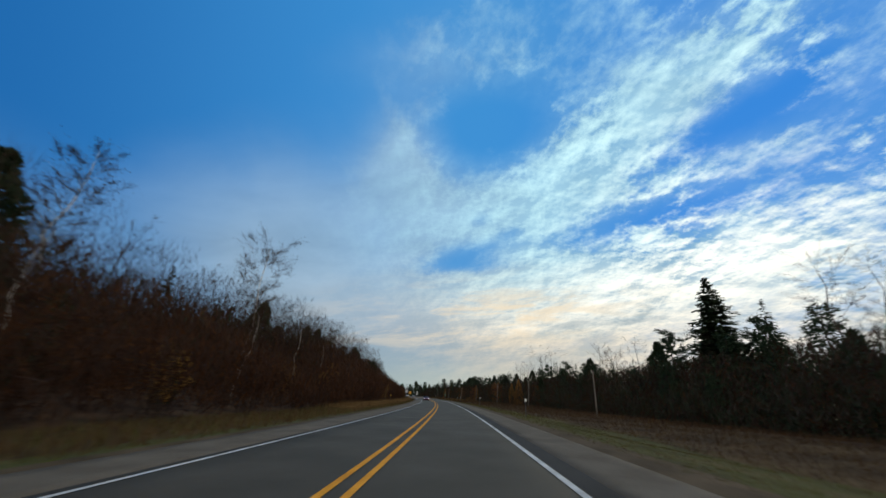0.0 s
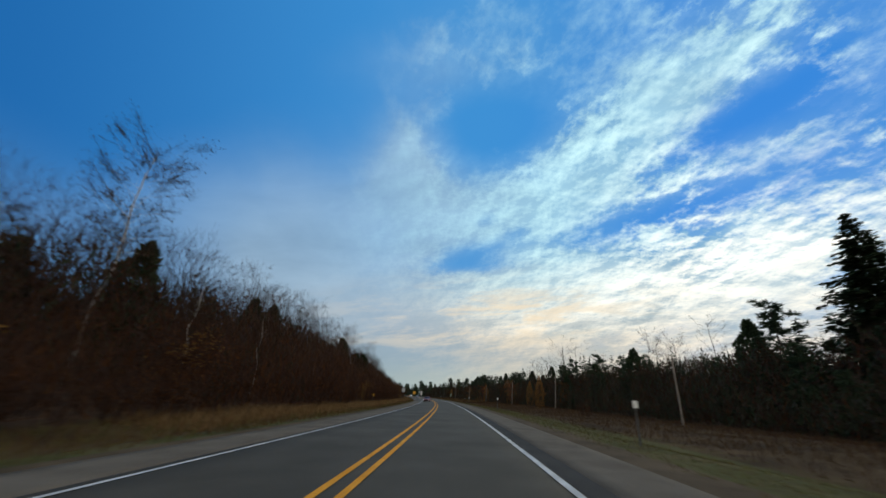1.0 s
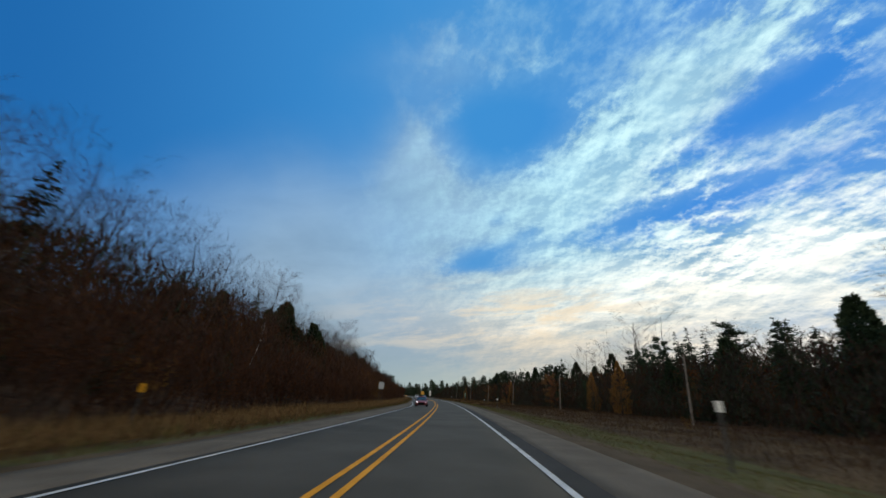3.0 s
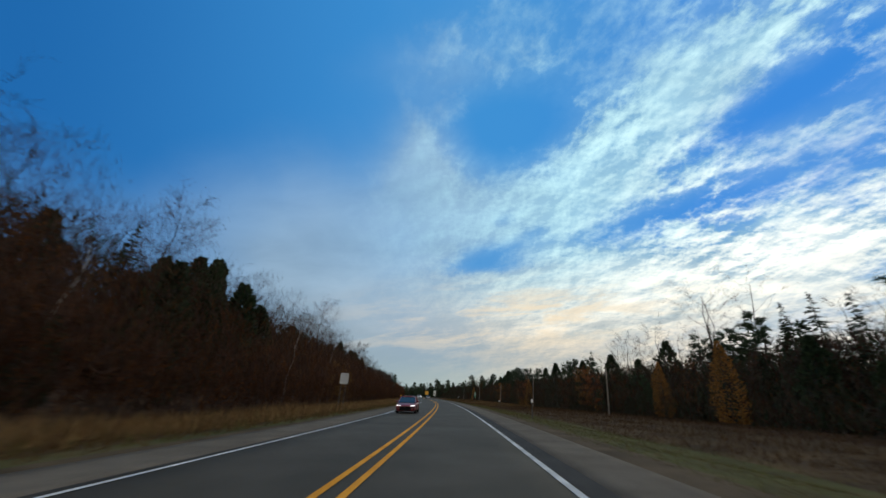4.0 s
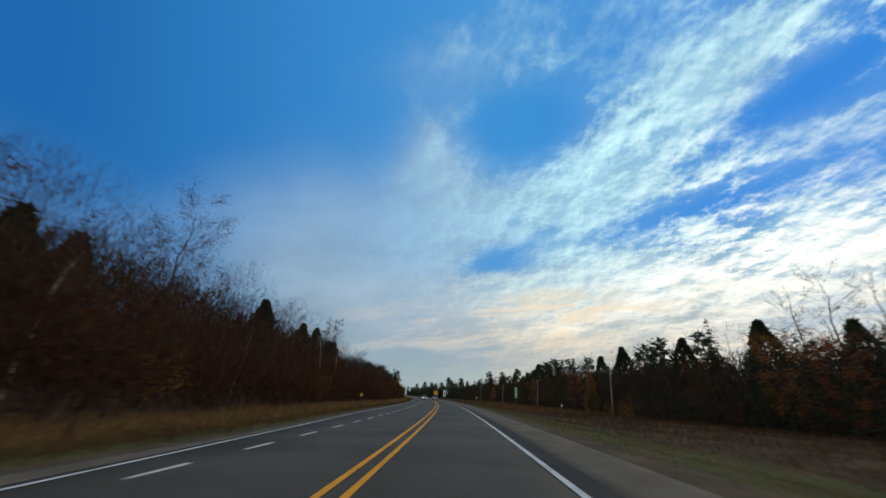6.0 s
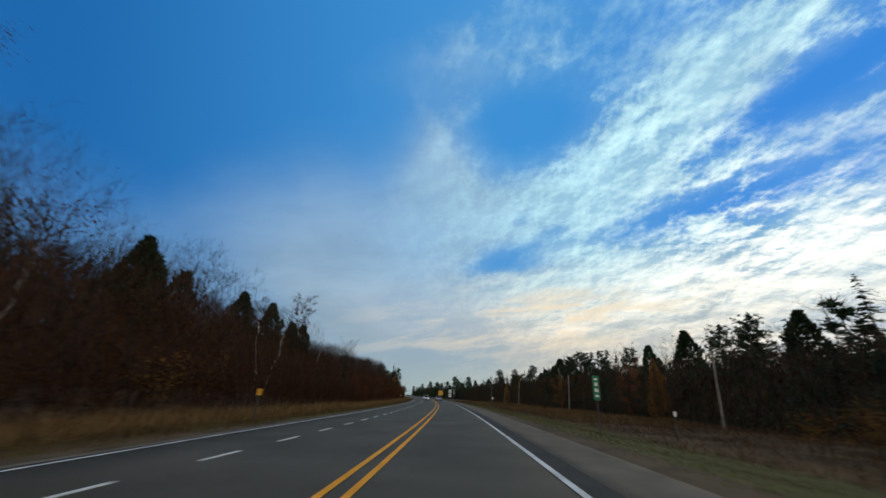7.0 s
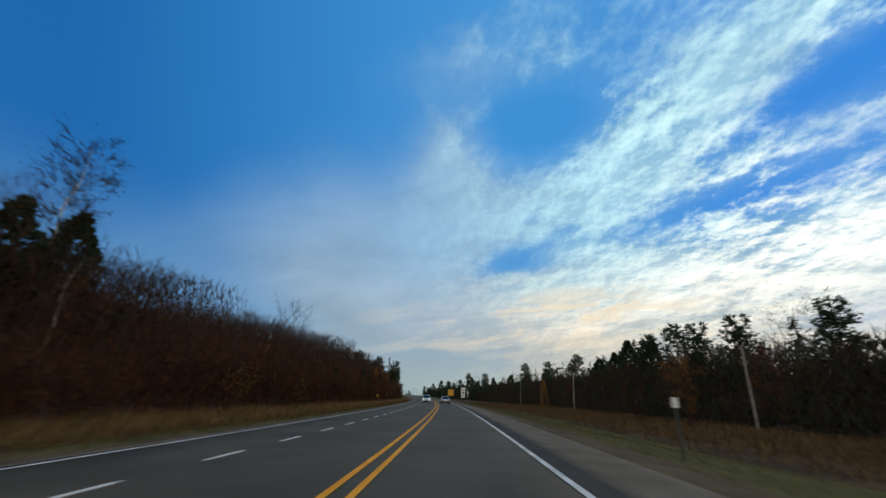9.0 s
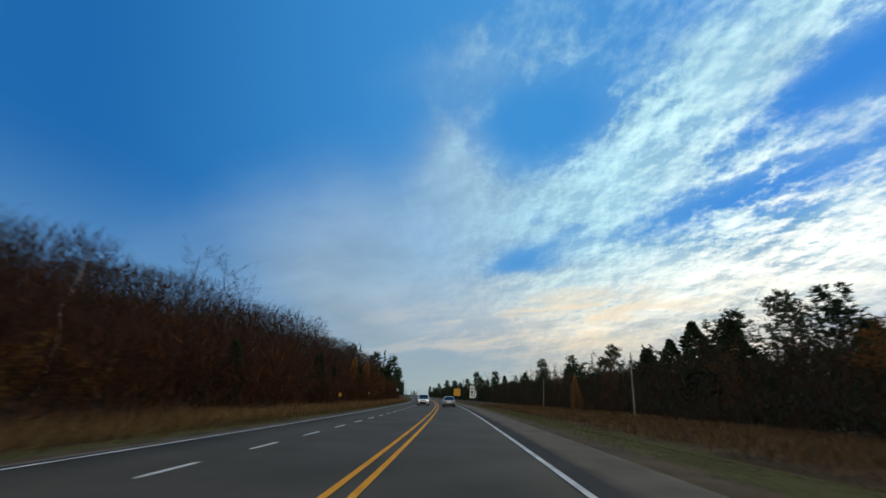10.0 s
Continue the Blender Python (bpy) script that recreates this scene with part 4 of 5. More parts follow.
woods("woods_behind", "tall bare trees standing behind the first rows", behind, 0.45, 1.2)

# ---- the woods on the right
def right_strip(s, g):
    return 29.5 + 22 * g.random(len(s)) ** 1.2


def right_tops(s, u, g):
    return np.minimum(1.3 + 0.72 * (u - 29.5) + 2.0 * wave(s, 0.3, 0.13), 7.5 + 2.5 * wave(s, 0.23, 0.09))


thicket("undergrowth", "dark undergrowth of stems and young conifers", 220000, (4, 420), right_strip, right_tops, [TWIG, NEEDLE, BRUSH, RUST, TWIG_GREY, PINE], (0.28, 0.20, 0.20, 0.08, 0.12, 0.12), 4, (0.4, 1.4), (0.012, 0.036), low=1.0)
# bare trees instead of birches here: their dark bark stands for backlighting
stand_outs((("spruce", 3, 58.0, 23.2), ("spruce", 1, 48.6, 16.6), ("bare", 2, 39.6, 18.4), ("bare", 2, 34.4, 16.2), ("pine", 2, 70.0, 16.0), ("cedar", 1, 74.6, 14.3), ("grey", 0, 80.9, 15.5), ("bare", 2, 91.1, 14.7), ("bare", 2, 99.5, 16.4),
            ("cedar", 0, 104.5, 13.7), ("bare", 4, 142.6, 19.9), ("bare", 4, 146.7, 20.0), ("spruce", 1, 131.5, 15.6), ("pine", 2, 122.4, 14.6), ("spruce", 0, 127.1, 14.1), ("spruce", 0, 113.7, 13.4)), 44.5)
stand_outs((("bare", 4, 151.6, 20.4), ("bare", 2, 148.2, 17.2), ("spruce", 0, 149.1, 15.0), ("pine", 2, 140.8, 15.0), ("bare", 2, 174.5, 16.9), ("grey", 0, 170.4, 15.8), ("bare", 0, 163.7, 16.8), ("grey", 0, 178.6, 16.0),
            ("spruce", 1, 193.2, 16.0), ("cedar", 1, 185.8, 14.1), ("pine", 0, 215.9, 15.0), ("cedar", 1, 221.5, 14.8), ("pine", 0, 209.5, 15.4), ("cedar", 1, 201.3, 13.9)), 45.0)
stand_outs((("pine", 0, 255.7, 15.5), ("pine", 1, 269.4, 16.9), ("pine", 0, 263.8, 15.8), ("pine", 1, 277.5, 16.4), ("pine", 0, 281.6, 15.6), ("cedar", 1, 287.4, 16.2), ("pine", 1, 316.2, 16.4), ("pine", 0, 342.4, 16.2),
            ("spruce", 1, 330.0, 15.1), ("spruce", 1, 303.3, 14.7), ("pine", 1, 373.3, 18.3), ("pine", 0, 241.5, 14.5), ("cedar", 1, 235.3, 14.1), ("cedar", 1, 295.0, 14.3)), 45.0)
thicket("undergrowth", "dark mass of trunks and needles deep in the woods", 160000, (-15, 460), lambda s, g: 37 + 14 * g.random(len(s)), lambda s, u, g: 6.6 + 0.12 * (u - 37) + 2.2 * wave(s, 0.5, 0.17), [TWIG, NEEDLE, BRUSH], (0.48, 0.32, 0.20), 14, (0.7, 1.8), (0.035, 0.09), 0.9, 0.9)
thicket("undergrowth", "dark trunks and needles far inside the woods", 80000, (-60, 520), lambda s, g: 54 + 22 * g.random(len(s)), lambda s, u, g: 8.0 + 0 * s, [TWIG, NEEDLE], (0.5, 0.5), 18, (1.0, 2.4), (0.10, 0.24), 1.1, 1.0)
stand_outs((("larch", 0, 127.8, 8.4), ("larch", 1, 140.8, 7.6), ("russet", 0, 162.5, 7.2), ("orange", 1, 167.8, 8.0), ("russet", 0, 216.3, 7.6), ("larch", 1, 209.3, 8.2), ("leafy", 1, 291, 9.5), ("leafy", 0, 178, 6.2),
            ("leafy", 0, 236, 6.5), ("orange", 0, 247, 7.2), ("leafy", 1, 262, 7.4), ("larch", 1, 306, 7.5), ("leafy", 0, 318, 7.0), ("leafy", 0, 152, 5.5), ("leafy", 0, 112, 5.5)), 29.8, 0.6)
for k in range(3):                                     # a pale clump of saplings in the field
    plant("gold", k % 2, 173.5 + 1.4 * k, 19.2 + 0.8 * (k % 2), 0.55, k * 2.1)
behind = []
for s in np.arange(12, 420, 4.6):
    for row in range(4):
        pool = ["spruce"] * 5 + ["cedar"] + ["bare"] * 5 + ["grey"] * 2 + ["pine"] * 2 + ["leafy", "leafy"] * (row == 0)
        kind = rnd.choice(pool)
        which = rnd.randrange(min(3, len(KINDS[kind])))
        want = (5.5, 8.5, 11.5, 13.5)[row] * rnd.uniform(0.78, 1.14)
        spot = (s + rnd.uniform(-2, 2), 33.5 + row * 4.6 + rnd.uniform(-2, 2), want / MODEL_HIGH[kind][which], rnd.uniform(0, 6.28))
        if row > 1:
            behind.append((kind, which, *spot))
        else:
            plant(kind, which, *spot, lite=True)
woods("woods_behind", "tall mixed conifers and bare trees behind the first rows", behind, 0.42, 1.35)
for s in np.arange(70, 330, 9.0):                      # brush scattered over the field
    if rnd.random() < 0.55:
        plant("brush" if rnd.random() < 0.7 else "gold", rnd.randrange(2), s + rnd.uniform(-3, 3), rnd.uniform(17, 27), rnd.uniform(0.3, 0.6), rnd.uniform(0, 6.28))

far = []
for s in np.arange(336, 900, 6):
    for u in (-17, -24, -32, 31, 37, 44, 52):
        if u > 0 and s < 420:
            continue
        kind = rnd.choice(["spruce", "spruce", "cedar", "bare", "bare", "pine", "grey"])
        far.append((kind, rnd.randrange(min(3, len(KINDS[kind]))), s + rnd.uniform(-3, 3), u + rnd.uniform(-2, 2), rnd.uniform(0.7, 1.05), rnd.uniform(0, 6.28)))
for u in np.arange(-110, 120, 5):
    far.append((rnd.choice(["spruce", "cedar", "bare"]), rnd.randrange(3), 930 + rnd.uniform(-12, 12), u, rnd.uniform(0.9, 1.3), rnd.uniform(0, 6.28)))
woods("far_woods", "distant mixed woods of spruce and bare trees", far)

# ---- grass and weeds
def weeds_right(s, g):
    return 12.6 + 1.2 * wave(s, 0.21, 0.09) + 18 * g.random(len(s)) ** 0.85


def mown_right(s, g):
    return 6.4 + 8.0 * g.random(len(s)) ** 0.9


thicket("field_weeds", "low dry brown weeds and grass in the ditch", 130000, (2, 340), weeds_right, lambda s, u, g: 0.05 + 0 * s, [BLADE, BRUSH, DULL], (0.26, 0.40, 0.34), 6, (0.15, 0.62), (0.006, 0.016), 1.0, 1.0, "grass")
thicket("field_weeds", "straw-coloured dead grass standing in the field", 60000, (196, 345), lambda s, g: 14.5 + 15 * g.random(len(s)), lambda s, u, g: 0.02 + 0.3 * wave(s, 0.25, 0.12), [STRAW, RUST, BLADE, DULL], (0.26, 0.10, 0.32, 0.32), 26, (0.2, 0.7), (0.007, 0.018), 1.0, 1.0, "grass")
thicket("verge_grass", "short green and straw-coloured mown verge grass", 120000, (2, 330), mown_right, lambda s, u, g: 0.01 + 0 * s, [BLADE, BLADE_GREEN, DULL], (0.25, 0.55, 0.20), 7, (0.05, 0.15), (0.005, 0.012), 0.7, 1.0, "grass")
thicket("verge_grass", "straw-coloured uncut grass below the woods", 80000, (-4, 320), lambda s, g: left_verge(s) - 0.3 - 4.6 * g.random(len(s)) ** 0.8, lambda s, u, g: 0.02 + 0 * s, [BLADE, BLADE_GREEN, BRUSH], (0.60, 0.22, 0.18), 8, (0.12, 0.5), (0.007, 0.018), 1.0, 1.0, "grass")
thicket("verge_grass", "tall straw-coloured dead grass at the foot of the woods", 90000, (36, 345), lambda s, g: left_verge(s) - 1.6 - 3.6 * g.random(len(s)), lambda s, u, g: 0.02 + 0.25 * wave(s, 0.45, 0.2), [STRAW, BLADE, RUST], (0.5, 0.36, 0.14), 9, (0.2, 0.75), (0.006, 0.016), 0.9, 1.0, "grass")

# ---------------------------------------------------------------- dashed lane line
dash_mesh = {}
for i, s in enumerate(np.arange(120.1, 330.0, 3.45)):
    at = ground_at(s, -3.5)
    if not dash_mesh:
        shape = Shape()
        shape.box((-0.05, 0.0, 0.0), (0.05, 1.4, 0.012))
        dash_mesh["dash"] = shape.mesh("lane_dash", [WHITE])
    dash = new("lane_dash", dash_mesh["dash"])
    dash.matrix_world = Matrix.Translation(at + Vector((0, 0, 0.002))) @ Euler((0, -math.atan(BANK), heading(s))).to_matrix().to_4x4()
    dash.parent = road

# ---------------------------------------------------------------- poles, posts and signs
STEEL = material("galvanised_steel", [(0.06, 0.06, 0.06), (0.11, 0.11, 0.11)], 6.0, 0.55, 0.1, 40, metal=0.6)
PLATE = material("sign_back", [(0.42, 0.45, 0.48), (0.52, 0.55, 0.58)], 2.0, 0.5, 0.05, 30, metal=0.3)
PALE = material("white_reflective_sheet", [(0.66, 0.67, 0.66), (0.78, 0.79, 0.78)], 3.0, 0.4, 0.0, 40)
AMBER = material("amber_reflective_sheet", [(0.62, 0.30, 0.02), (0.74, 0.38, 0.03)], 3.0, 0.4, 0.0, 40)
SIGN_GREEN = material("green_sign_sheet", [(0.01, 0.16, 0.08), (0.015, 0.20, 0.10)], 3.0, 0.45, 0.0, 40)
INK = plain("black_print", (0.02, 0.02, 0.02), 0.5)
POLE_WOOD = material("weathered_pole_wood", [(0.12, 0.105, 0.09), (0.23, 0.20, 0.175)], 1.5, 0.9, 0.4, 22, vary=0.15)
WIRE = plain("dark_cable", (0.03, 0.03, 0.03), 0.6)
PORCELAIN = plain("grey_insulator", (0.35, 0.36, 0.37), 0.3)


def stand(thing, s, u, turn=0.0):
    thing.matrix_world = Matrix.Translation(ground_at(s, u)) @ Euler((0, 0, heading(s) + turn)).to_matrix().to_4x4()
    return thing


def utility_pole():
    thing = tagged(new("utility_pole"), "weathered grey wooden utility pole in the roadside field", "utility pole", "poles along the field")
    shaft = Shape()
    shaft.tube([Vector((0, 0, -0.8)), Vector((0, 0, 3.4)), Vector((0, 0, 7.0))], [0.13, 0.11, 0.085], 10)
    shaft.tube([Vector((0, 0, 7.0)), Vector((0, 0, 7.04))], [0.085, 0.03], 10)
    part("shaft", shaft, POLE_WOOD, thing, smooth=True)
    for dz in (6.7, 5.9):
        pin = Shape()
        pin.tube([Vector((-0.10, 0, dz)), Vector((-0.22, 0, dz)), Vector((-0.24, 0, dz + 0.12))], [0.02, 0.02, 0.045], 6)
        part("insulator", pin, PORCELAIN, thing)
    return thing


pole = stand(utility_pole(), 64.9, 27.0)
for s in (107.5, 149.2, 193.0, 234.0, 276.0, 318.0):
    turned = Matrix.Translation(ground_at(s, 26.6)) @ Euler((radians(rnd.uniform(-1, 1)), radians(rnd.uniform(2.4, 3.4)), heading(s))).to_matrix().to_4x4()
    copy_thing(pole, turned)


def delineator(sheet, label, post_high=1.6, wide=0.10, tall=0.28):
    thing = tagged(new("marker_post"), label, "marker post", "marker posts along the verge")
    post = Shape()
    post.box((-0.025, -0.012, -0.3), (0.025, 0.012, post_high))
    post.box((-0.045, -0.004, -0.3), (-0.025, 0.012, post_high))
    post.box((0.025, -0.004, -0.3), (0.045, 0.012, post_high))
    part("post", post, STEEL, thing)
    face = Shape()
    face.box((-wide, -0.022, post_high - tall + 0.06), (wide, -0.014, post_high + 0.06))
    part("reflector", face, sheet, thing)
    return thing


white_post = stand(delineator(PALE, "steel marker post with a white reflector plate"), 38.3, 9.1)
for s, u in ((77.7, 8.8), (126.0, 9.3), (180.5, 15.0), (213.2, 8.1), (208.0, -13.5), (285.0, -11.0), (306.0, -11.5)):
    copy_thing(white_post, Matrix.Translation(ground_at(s, u)) @ Euler((0, 0, heading(s))).to_matrix().to_4x4())
amber_post = stand(delineator(AMBER, "steel marker post with an amber reflector plate", 1.45, 0.14, 0.30), 80.8, -9.7)
for s, u in ((175.4, -8.0), (262.0, -9.5)):
    copy_thing(amber_post, Matrix.Translation(ground_at(s, u)) @ Euler((0, 0, heading(s))).to_matrix().to_4x4())


def panel_sign(name, label, wide, tall, foot, sheet, posts, marks=(), back=PLATE, deep=0.012):
    """A flat sign on one or two posts. marks: bars or discs on its face."""
    thing = tagged(new(name), label, "road sign")
    for x in posts:
        post = Shape()
        post.box((x - 0.025, 0.0, -0.4), (x + 0.025, 0.04, foot + tall * 0.92))
        part("post", post, STEEL, thing)
    face = bmesh.new()
    bmesh.ops.create_cube(face, size=1.0, matrix=Matrix.Translation((0, -deep, foot + tall / 2)) @ Matrix.Diagonal((wide, deep, tall, 1)))
    upright = [e for e in face.edges if abs(e.verts[0].co.y - e.verts[1].co.y) > deep / 2]
    bmesh.ops.bevel(face, geom=upright, offset=min(wide, tall) * 0.07, segments=3, affect="EDGES")
    me = bpy.data.meshes.new("panel")
    face.to_mesh(me)
    face.free()
    me.materials.append(sheet)
    ob = new("panel", me)
    ob.parent = thing
    for kind, x, z, a, b in marks:
        mark = Shape()
        if kind == "bar":
            mark.box((x - a, -deep * 1.5 - 0.006, z - b), (x + a, -deep * 1.5 - 0.001, z + b))
        else:
            n = len(mark.v)
            ring = [(x + a * math.cos(w), -deep * 1.5 - 0.005, z + b * math.sin(w)) for w in np.linspace(0, 2 * math.pi, 21)[:-1]]
            mark.v += ring + [(p[0], p[1] + 0.004, p[2]) for p in ring]
            mark.f.append(tuple(range(20)))
            mark.f += [(i, (i + 1) % 20, 20 + (i + 1) % 20, 20 + i) for i in range(20)]
            mark.k += [0] * 21
        part("symbol" if kind != "bar" else "print_bar", mark, INK if sheet is not SIGN_GREEN else PALE, thing)
    return thing


stand(panel_sign("road_sign", "blank grey back of a road sign on two posts", 0.78, 0.98, 2.3, PLATE, (-0.22, 0.22)), 125.2, -8.6)
stand(panel_sign("road_sign", "tall white regulatory sign with a black symbol", 1.15, 2.8, 1.4, PALE, (-0.3, 0.3),
                 (("disc", 0, 2.75, 0.26, 0.36), ("bar", 0, 3.5, 0.28, 0.10), ("bar", 0, 2.0, 0.28, 0.10))), 315.0, 8.5)
stand(panel_sign("road_sign", "large plain yellow warning sign on two posts", 2.3, 2.3, 1.9, AMBER, (-0.7, 0.7)), 354.0, 8.4)
diamond = stand(panel_sign("road_sign", "dark back of a diamond warning sign on one post", 0.9, 0.9, 0.0, PLATE, ()), 331.0, -11.0)
diamond.matrix_world = Matrix.Translation(ground_at(331.0, -11.0) + Vector((0, 0, 2.4))) @ Euler((0, 0, heading(331.0))).to_matrix().to_4x4() @ Matrix.Rotation(radians(45), 4, "Y")
leg = Shape()
leg.box((-0.03, 0.01, -2.9), (0.03, 0.06, 1.0), m=Matrix.Rotation(radians(-45), 4, "Y"))
part("post", leg, STEEL, diamond)
stand(panel_sign("mile_marker", "narrow green mile marker with white print", 0.32, 1.15, 1.62, SIGN_GREEN, (0,),
                 (("bar", 0, 2.60, 0.09, 0.05), ("bar", 0, 2.36, 0.08, 0.08), ("bar", 0, 2.08, 0.08, 0.08), ("bar", 0, 1.82, 0.08, 0.05))), 175.9, 8.7)

# ---------------------------------------------------------------- cars
RUBBER = material("tyre_rubber", [(0.015, 0.015, 0.015), (0.03, 0.03, 0.03)], 8.0, 0.85, 0.2, 60)
ALLOY = plain("alloy_rim", (0.35, 0.35, 0.36), 0.35, 0.9)
TRIM = plain("black_trim", (0.007, 0.007, 0.008), 0.75)
CAR_GLASS = plain("tinted_car_glass", (0.012, 0.018, 0.018), 0.08, 0.0, 0.0)
LAMP_ON = plain("lit_headlamp", (0.9, 0.9, 0.9), 0.2, 0.0, 0.0, (1.0, 0.95, 0.88), 5.0)
TAIL = plain("tail_lamp_lens", (0.35, 0.012, 0.012), 0.2, 0.0, 0.5)
CHROME = plain("chrome", (0.6, 0.6, 0.6), 0.12, 1.0)


def loft(shape, stations, k=0, caps=True):
    """Skin through rings of the same number of points."""
    n0, w = len(shape.v), len(stations[0])
    for ring in stations:
        shape.v += [tuple(p) for p in ring]
    for i in range(len(stations) - 1):
        for j in range(w):
            a, b = n0 + i * w + j, n0 + i * w + (j + 1) % w
            shape.f.append((a, b, b + w, a + w))
            shape.k.append(k)
    if caps:
        shape.f.append(tuple(n0 + j for j in reversed(range(w))))
        shape.f.append(tuple(n0 + (len(stations) - 1) * w + j for j in range(w)))
        shape.k += [k, k]


def car(label, paint, tall=1.47, long=4.5, wide=1.8, hatch=True, front_on=False):
    """A passenger car, nose along +y, standing on its wheels at the origin."""
    thing = tagged(new("car"), label, "car", "cars on the highway")
    hw, h = wide / 2, long / 2
    belt = tall * 0.62

    def ring(y, half, low, top):
        side_pts = [(0.80 * half, low), (0.97 * half, low + 0.12), (half, low + 0.30), (0.985 * half, top - 0.16), (0.93 * half, top - 0.04), (0.80 * half, top)]
        return [(x, y, z) for x, z in side_pts] + [(-x, y, z) for x, z in reversed(side_pts)]

    tail = belt + (0.02 if hatch else 0.0)
    body = Shape()
    loft(body, [ring(-h, hw * 0.84, 0.30, tail - 0.14), ring(-h + 0.10, hw * 0.93, 0.22, tail - 0.03), ring(-h + 0.5, hw * 0.985, 0.17, tail), ring(-0.6, hw, 0.16, belt + 0.01),
                ring(0.5, hw, 0.16, belt - 0.01), ring(h - 1.25, hw * 0.99, 0.16, belt - 0.04), ring(h - 0.6, hw * 0.985, 0.16, belt - 0.11), ring(h - 0.18, hw * 0.94, 0.17, belt - 0.19), ring(h, hw * 0.80, 0.20, belt - 0.29)])
    part("body", body, paint, thing, smooth=True)
    rear = -h + (0.30 if hatch else 0.85)
    front = h - 1.05
    roof_a, roof_b = (rear + 0.70, front - 1.0)
    ow, iw = hw * 0.90, hw * 0.72
    zr = tall - 0.05

    def pane(name, pts, material, grow=0.0, label_text=""):
        s = Shape()
        a, b, c, d = [Vector(p) for p in pts]
        n = (b - a).cross(c - a).normalized() * 0.02
        s.quad(a, b, c, d)
        s.quad(a - n, d - n, c - n, b - n)
        for p, q in ((a, b), (b, c), (c, d), (d, a)):
            s.quad(p, p - n, q - n, q)
        return part(name, s, material, thing, label_text)

    shell = Shape()                                     # roof with rounded rails
    arc = [(-iw, zr - 0.05), (-iw * 0.85, zr + 0.01), (-iw * 0.4, zr + 0.045), (0, zr + 0.05), (iw * 0.4, zr + 0.045), (iw * 0.85, zr + 0.01), (iw, zr - 0.05)]
    ends = []
    for y, dz in ((roof_a - 0.08, -0.035), (roof_a + 0.3, 0), (roof_b - 0.3, 0), (roof_b + 0.08, -0.035)):
        ends.append([(x, y, z + dz) for x, z in arc] + [(x, y, z + dz - 0.05) for x, z in reversed(arc)])
    loft(shell, ends)
    part("roof", shell, paint, thing, smooth=True)
    base = belt - 0.02
    pane("windscreen", ((-ow * 0.94, front, base - 0.03), (ow * 0.94, front, base - 0.03), (iw * 0.97, roof_b, zr - 0.03), (-iw * 0.97, roof_b, zr - 0.03)), CAR_GLASS)
    pane("rear_window", ((ow * 0.92, rear, base), (-ow * 0.92, rear, base), (-iw * 0.95, roof_a, zr - 0.03), (iw * 0.95, roof_a, zr - 0.03)), CAR_GLASS)
    mid = (roof_a + roof_b) / 2 - 0.1
    for sgn in (1, -1):
        a, b = (mid + 0.04, front - 0.04), (rear + 0.12, mid - 0.04)
        for y0, y1, t0, t1 in ((a[0], a[1], mid + 0.04, roof_b - 0.04), (b[0], b[1], roof_a + 0.06, mid - 0.04)):
            pts = [(sgn * ow, y0, base), (sgn * ow, y1, base), (sgn * iw, t1, zr - 0.05), (sgn * iw, t0, zr - 0.05)]
            pane("side_window", pts if sgn > 0 else pts[::-1], CAR_GLASS)
        for lo, hi, r in (((sgn * ow * 0.97, front, base - 0.04), (sgn * iw, roof_b, zr - 0.02), 0.045), ((sgn * ow, mid, base), (sgn * iw, mid, zr - 0.03), 0.05), ((sgn * ow * 0.95, rear + 0.06, base - 0.02), (sgn * iw * 0.98, roof_a, zr - 0.03), 0.06)):
            post = Shape()
            post.tube([Vector(lo), Vector(hi)], [r, r * 0.8], 6)
            part("pillar", post, paint, thing)
        mirror = Shape()
        loft(mirror, [[(sgn * (ow + dx), front - 0.28 + dy * f, base + 0.09 + dz * f) for dy, dz in ((-0.07, -0.06), (0.06, -0.06), (0.07, 0.05), (-0.07, 0.07))] for dx, f in ((0.0, 0.5), (0.1, 1.0), (0.2, 0.9), (0.23, 0.4))])
        part("wing_mirror", mirror, paint, thing)
        lamp = Shape()
        fy, fz = h - 0.02, belt - 0.27
        loft(lamp, [[(sgn * x, fy - 0.30 * (x / hw - 0.46), z) for z in (fz + a0, fz + b0)] + [(sgn * x, fy - 0.30 * (x / hw - 0.46) - 0.2, z) for z in (fz + b0, fz + a0)] for x, a0, b0 in ((hw * 0.50, 0.0, 0.02), (hw * 0.66, -0.005, 0.04), (hw * 0.85, 0.01, 0.055))])
        part("headlight", lamp, LAMP_ON if front_on else CHROME, thing, "lit white headlight" if front_on else "")
        tl = Shape()
        loft(tl, [[(sgn * x, -h - 0.01 + dy, z) for z in (tail - 0.30, tail - 0.12)] + [(sgn * x, -h + 0.12 + dy, z) for z in (tail - 0.12, tail - 0.30)] for x, dy in ((hw * 0.48, 0.0), (hw * 0.7, 0.01), (hw * 0.90, 0.08))])
        part("tail_light", tl, TAIL, thing, "red tail light")
        for y in (h - 0.88, -h + 0.92):
            # flat black ring, the shade of the wheel recess put into its colour
            arch = Shape()
            for q in range(14):
                w0, w1 = math.pi * q / 14, math.pi * (q + 1) / 14
                for r0, r1 in ((0.33, 0.385),):
                    arch.quad(*[(sgn * (hw + 0.006), y + r * math.cos(w), 0.33 + r * math.sin(w)) for r, w in ((r0, w0), (r1, w0), (r1, w1), (r0, w1))])
            part("wheel_well_shade", arch, TRIM, thing)
            wheel = new("wheel")
            wheel.parent = thing
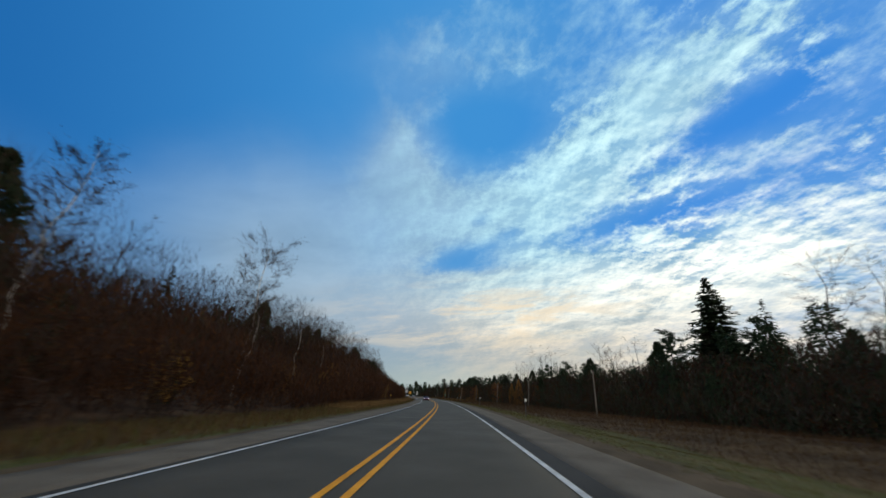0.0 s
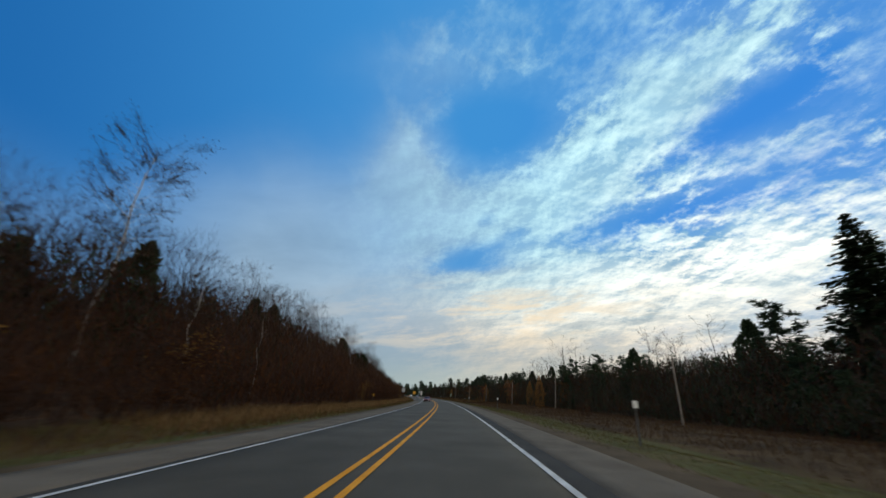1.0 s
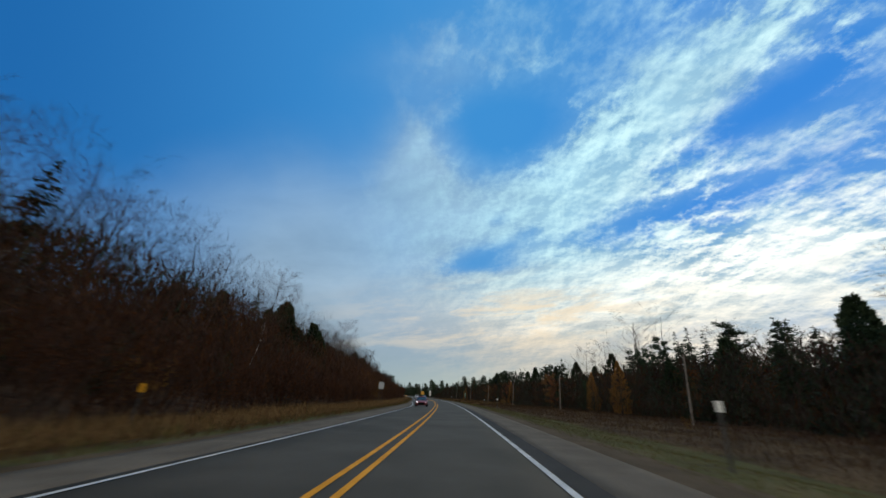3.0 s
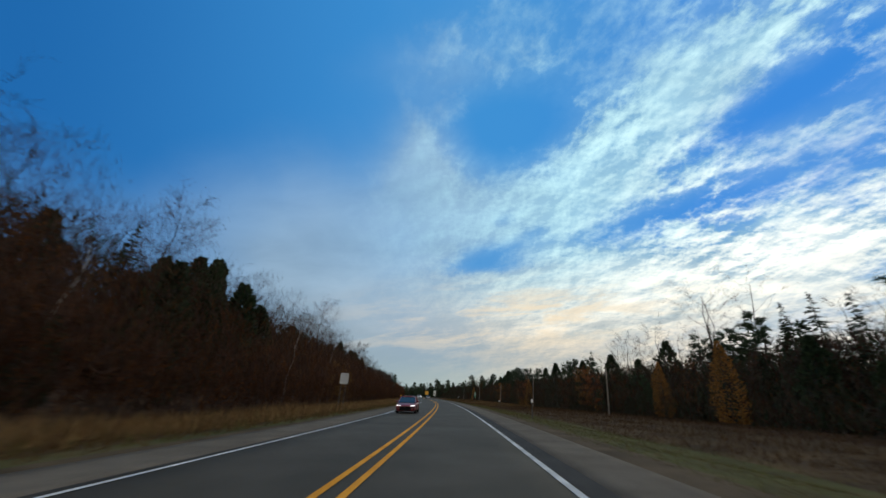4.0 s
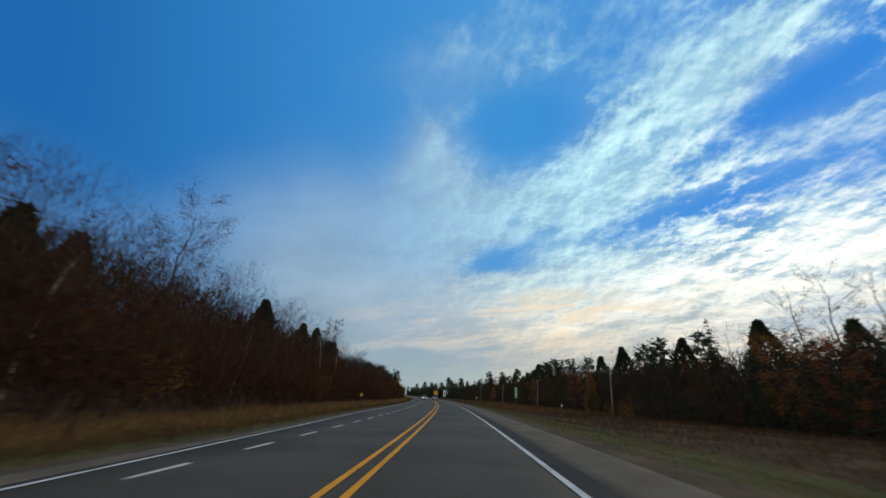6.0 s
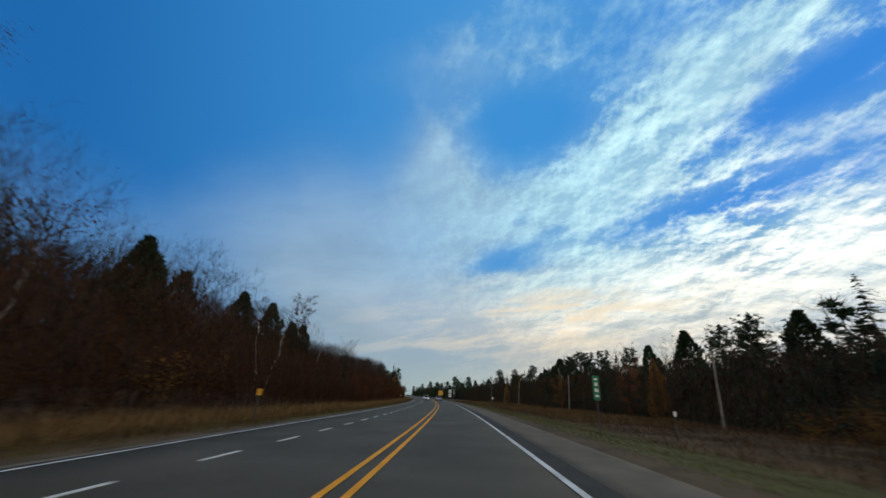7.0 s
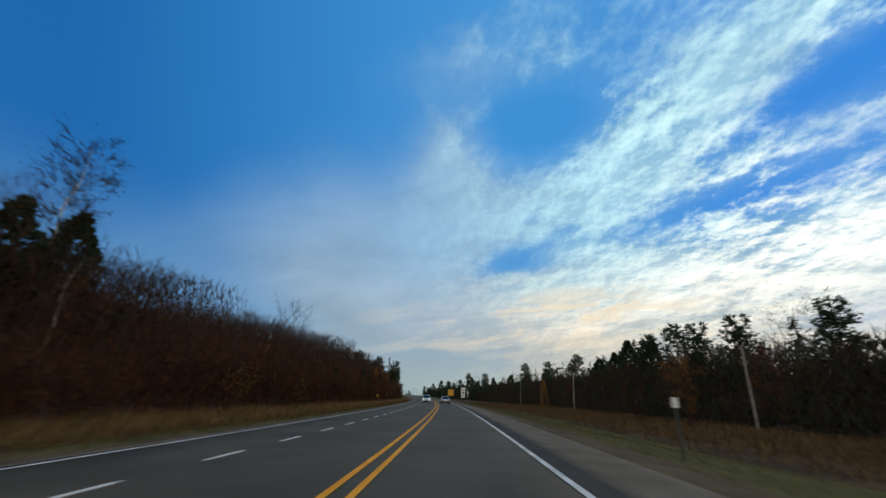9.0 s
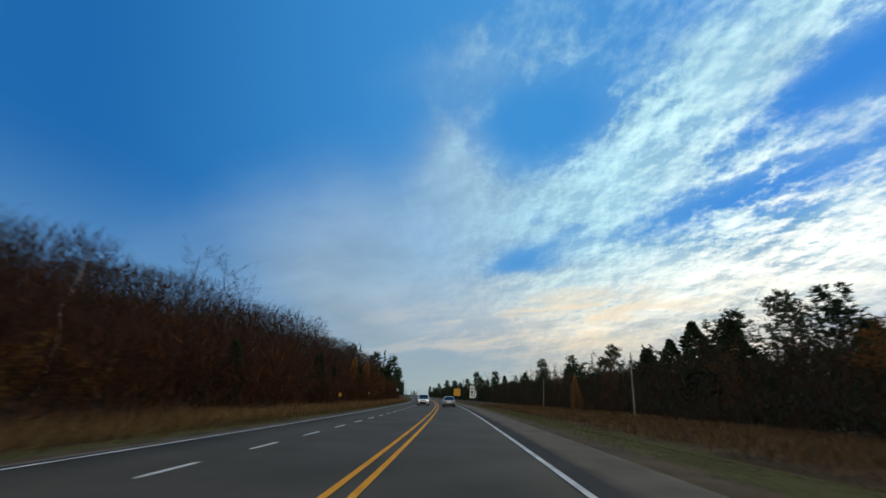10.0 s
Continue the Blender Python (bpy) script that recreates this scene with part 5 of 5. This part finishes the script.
            tyre = Shape()
            loft(tyre, [[(sgn * x, y + r * math.cos(w), 0.325 + r * math.sin(w)) for w in np.linspace(0, 2 * math.pi, 25)[:-1]] for x, r in ((hw - 0.21, 0.30), (hw - 0.18, 0.325), (hw - 0.03, 0.325), (hw + 0.008, 0.30), (hw + 0.008, 0.22))])
            part("tyre", tyre, RUBBER, wheel)
            rim = Shape()
            loft(rim, [[(sgn * x, y + r * math.cos(w), 0.325 + r * math.sin(w)) for w in np.linspace(0, 2 * math.pi, 21)[:-1]] for x, r in ((hw - 0.05, 0.22), (hw + 0.0, 0.215), (hw - 0.02, 0.19))])
            for q in range(5):
                w = 2 * math.pi * q / 5
                rim.box((hw - 0.03, -0.035, 0.0), (hw + 0.006, 0.035, 0.20), m=Matrix.Translation((0 if sgn > 0 else -2 * hw + 0.024, y, 0.325)) @ Matrix.Rotation(w, 4, "X"))
            part("rim", rim, ALLOY, wheel)
    grille = Shape()
    grille.box((-hw * 0.46, h - 0.08, belt - 0.34), (hw * 0.46, h + 0.004, belt - 0.30))
    grille.box((-hw * 0.56, h - 0.16, 0.22), (hw * 0.56, h + 0.008, 0.49))
    for sgn in (-1, 1):
        grille.box((sgn * hw * 0.72 - 0.10, h - 0.20, 0.27), (sgn * hw * 0.72 + 0.10, h - 0.01, 0.43))
    for q in range(4):
        grille.box((-hw * 0.54, h - 0.10, 0.255 + 0.06 * q), (hw * 0.54, h + 0.022, 0.268 + 0.06 * q))
    part("grille", grille, TRIM, thing)
    for y0, y1, z0 in ((-h - 0.016, -h + 0.05, tail - 0.42 if hatch else tail - 0.28),):
        plate = Shape()
        plate.box((-0.155, y0, z0), (0.155, y1, z0 + 0.13))
        part("number_plate", plate, PALE, thing)
    bumper = Shape()
    bumper.box((-hw * 0.78, -h - 0.012, 0.30), (hw * 0.78, -h + 0.2, 0.44))
    part("bumper", bumper, TRIM, thing)
    return thing


RED_PAINT = material("dark_red_car_paint", [(0.14, 0.005, 0.010), (0.19, 0.008, 0.013)], 1.0, 0.4, 0.0, 30, coat=0.35)
SILVER_PAINT = material("silver_car_paint", [(0.34, 0.35, 0.36), (0.42, 0.43, 0.44)], 1.0, 0.32, 0.0, 30, metal=0.5, coat=0.6)
WHITE_PAINT = material("white_car_paint", [(0.62, 0.62, 0.60), (0.70, 0.70, 0.68)], 1.0, 0.35, 0.0, 30, coat=0.6)


def park(thing, s, u, turn=0.0):
    thing.matrix_world = Matrix.Translation(ground_at(s, u) + Vector((0, 0, 0.012))) @ Euler((0, 0, heading(s) + turn)).to_matrix().to_4x4() @ Euler((0, -math.atan(BANK) * math.cos(turn), 0)).to_matrix().to_4x4()


park(car("dark red hatchback with lit headlights on the highway", RED_PAINT, 1.35, 4.25, 1.70, True, True), 123.25, -2.1, math.pi)
park(car("silver sedan driving ahead on the highway", SILVER_PAINT, 1.45, 4.7, 1.8, False), 281.7, 1.75)
park(car("white crossover with lit headlights on the highway", WHITE_PAINT, 1.65, 4.5, 1.85, True, True), 287.2, -2.25, math.pi)
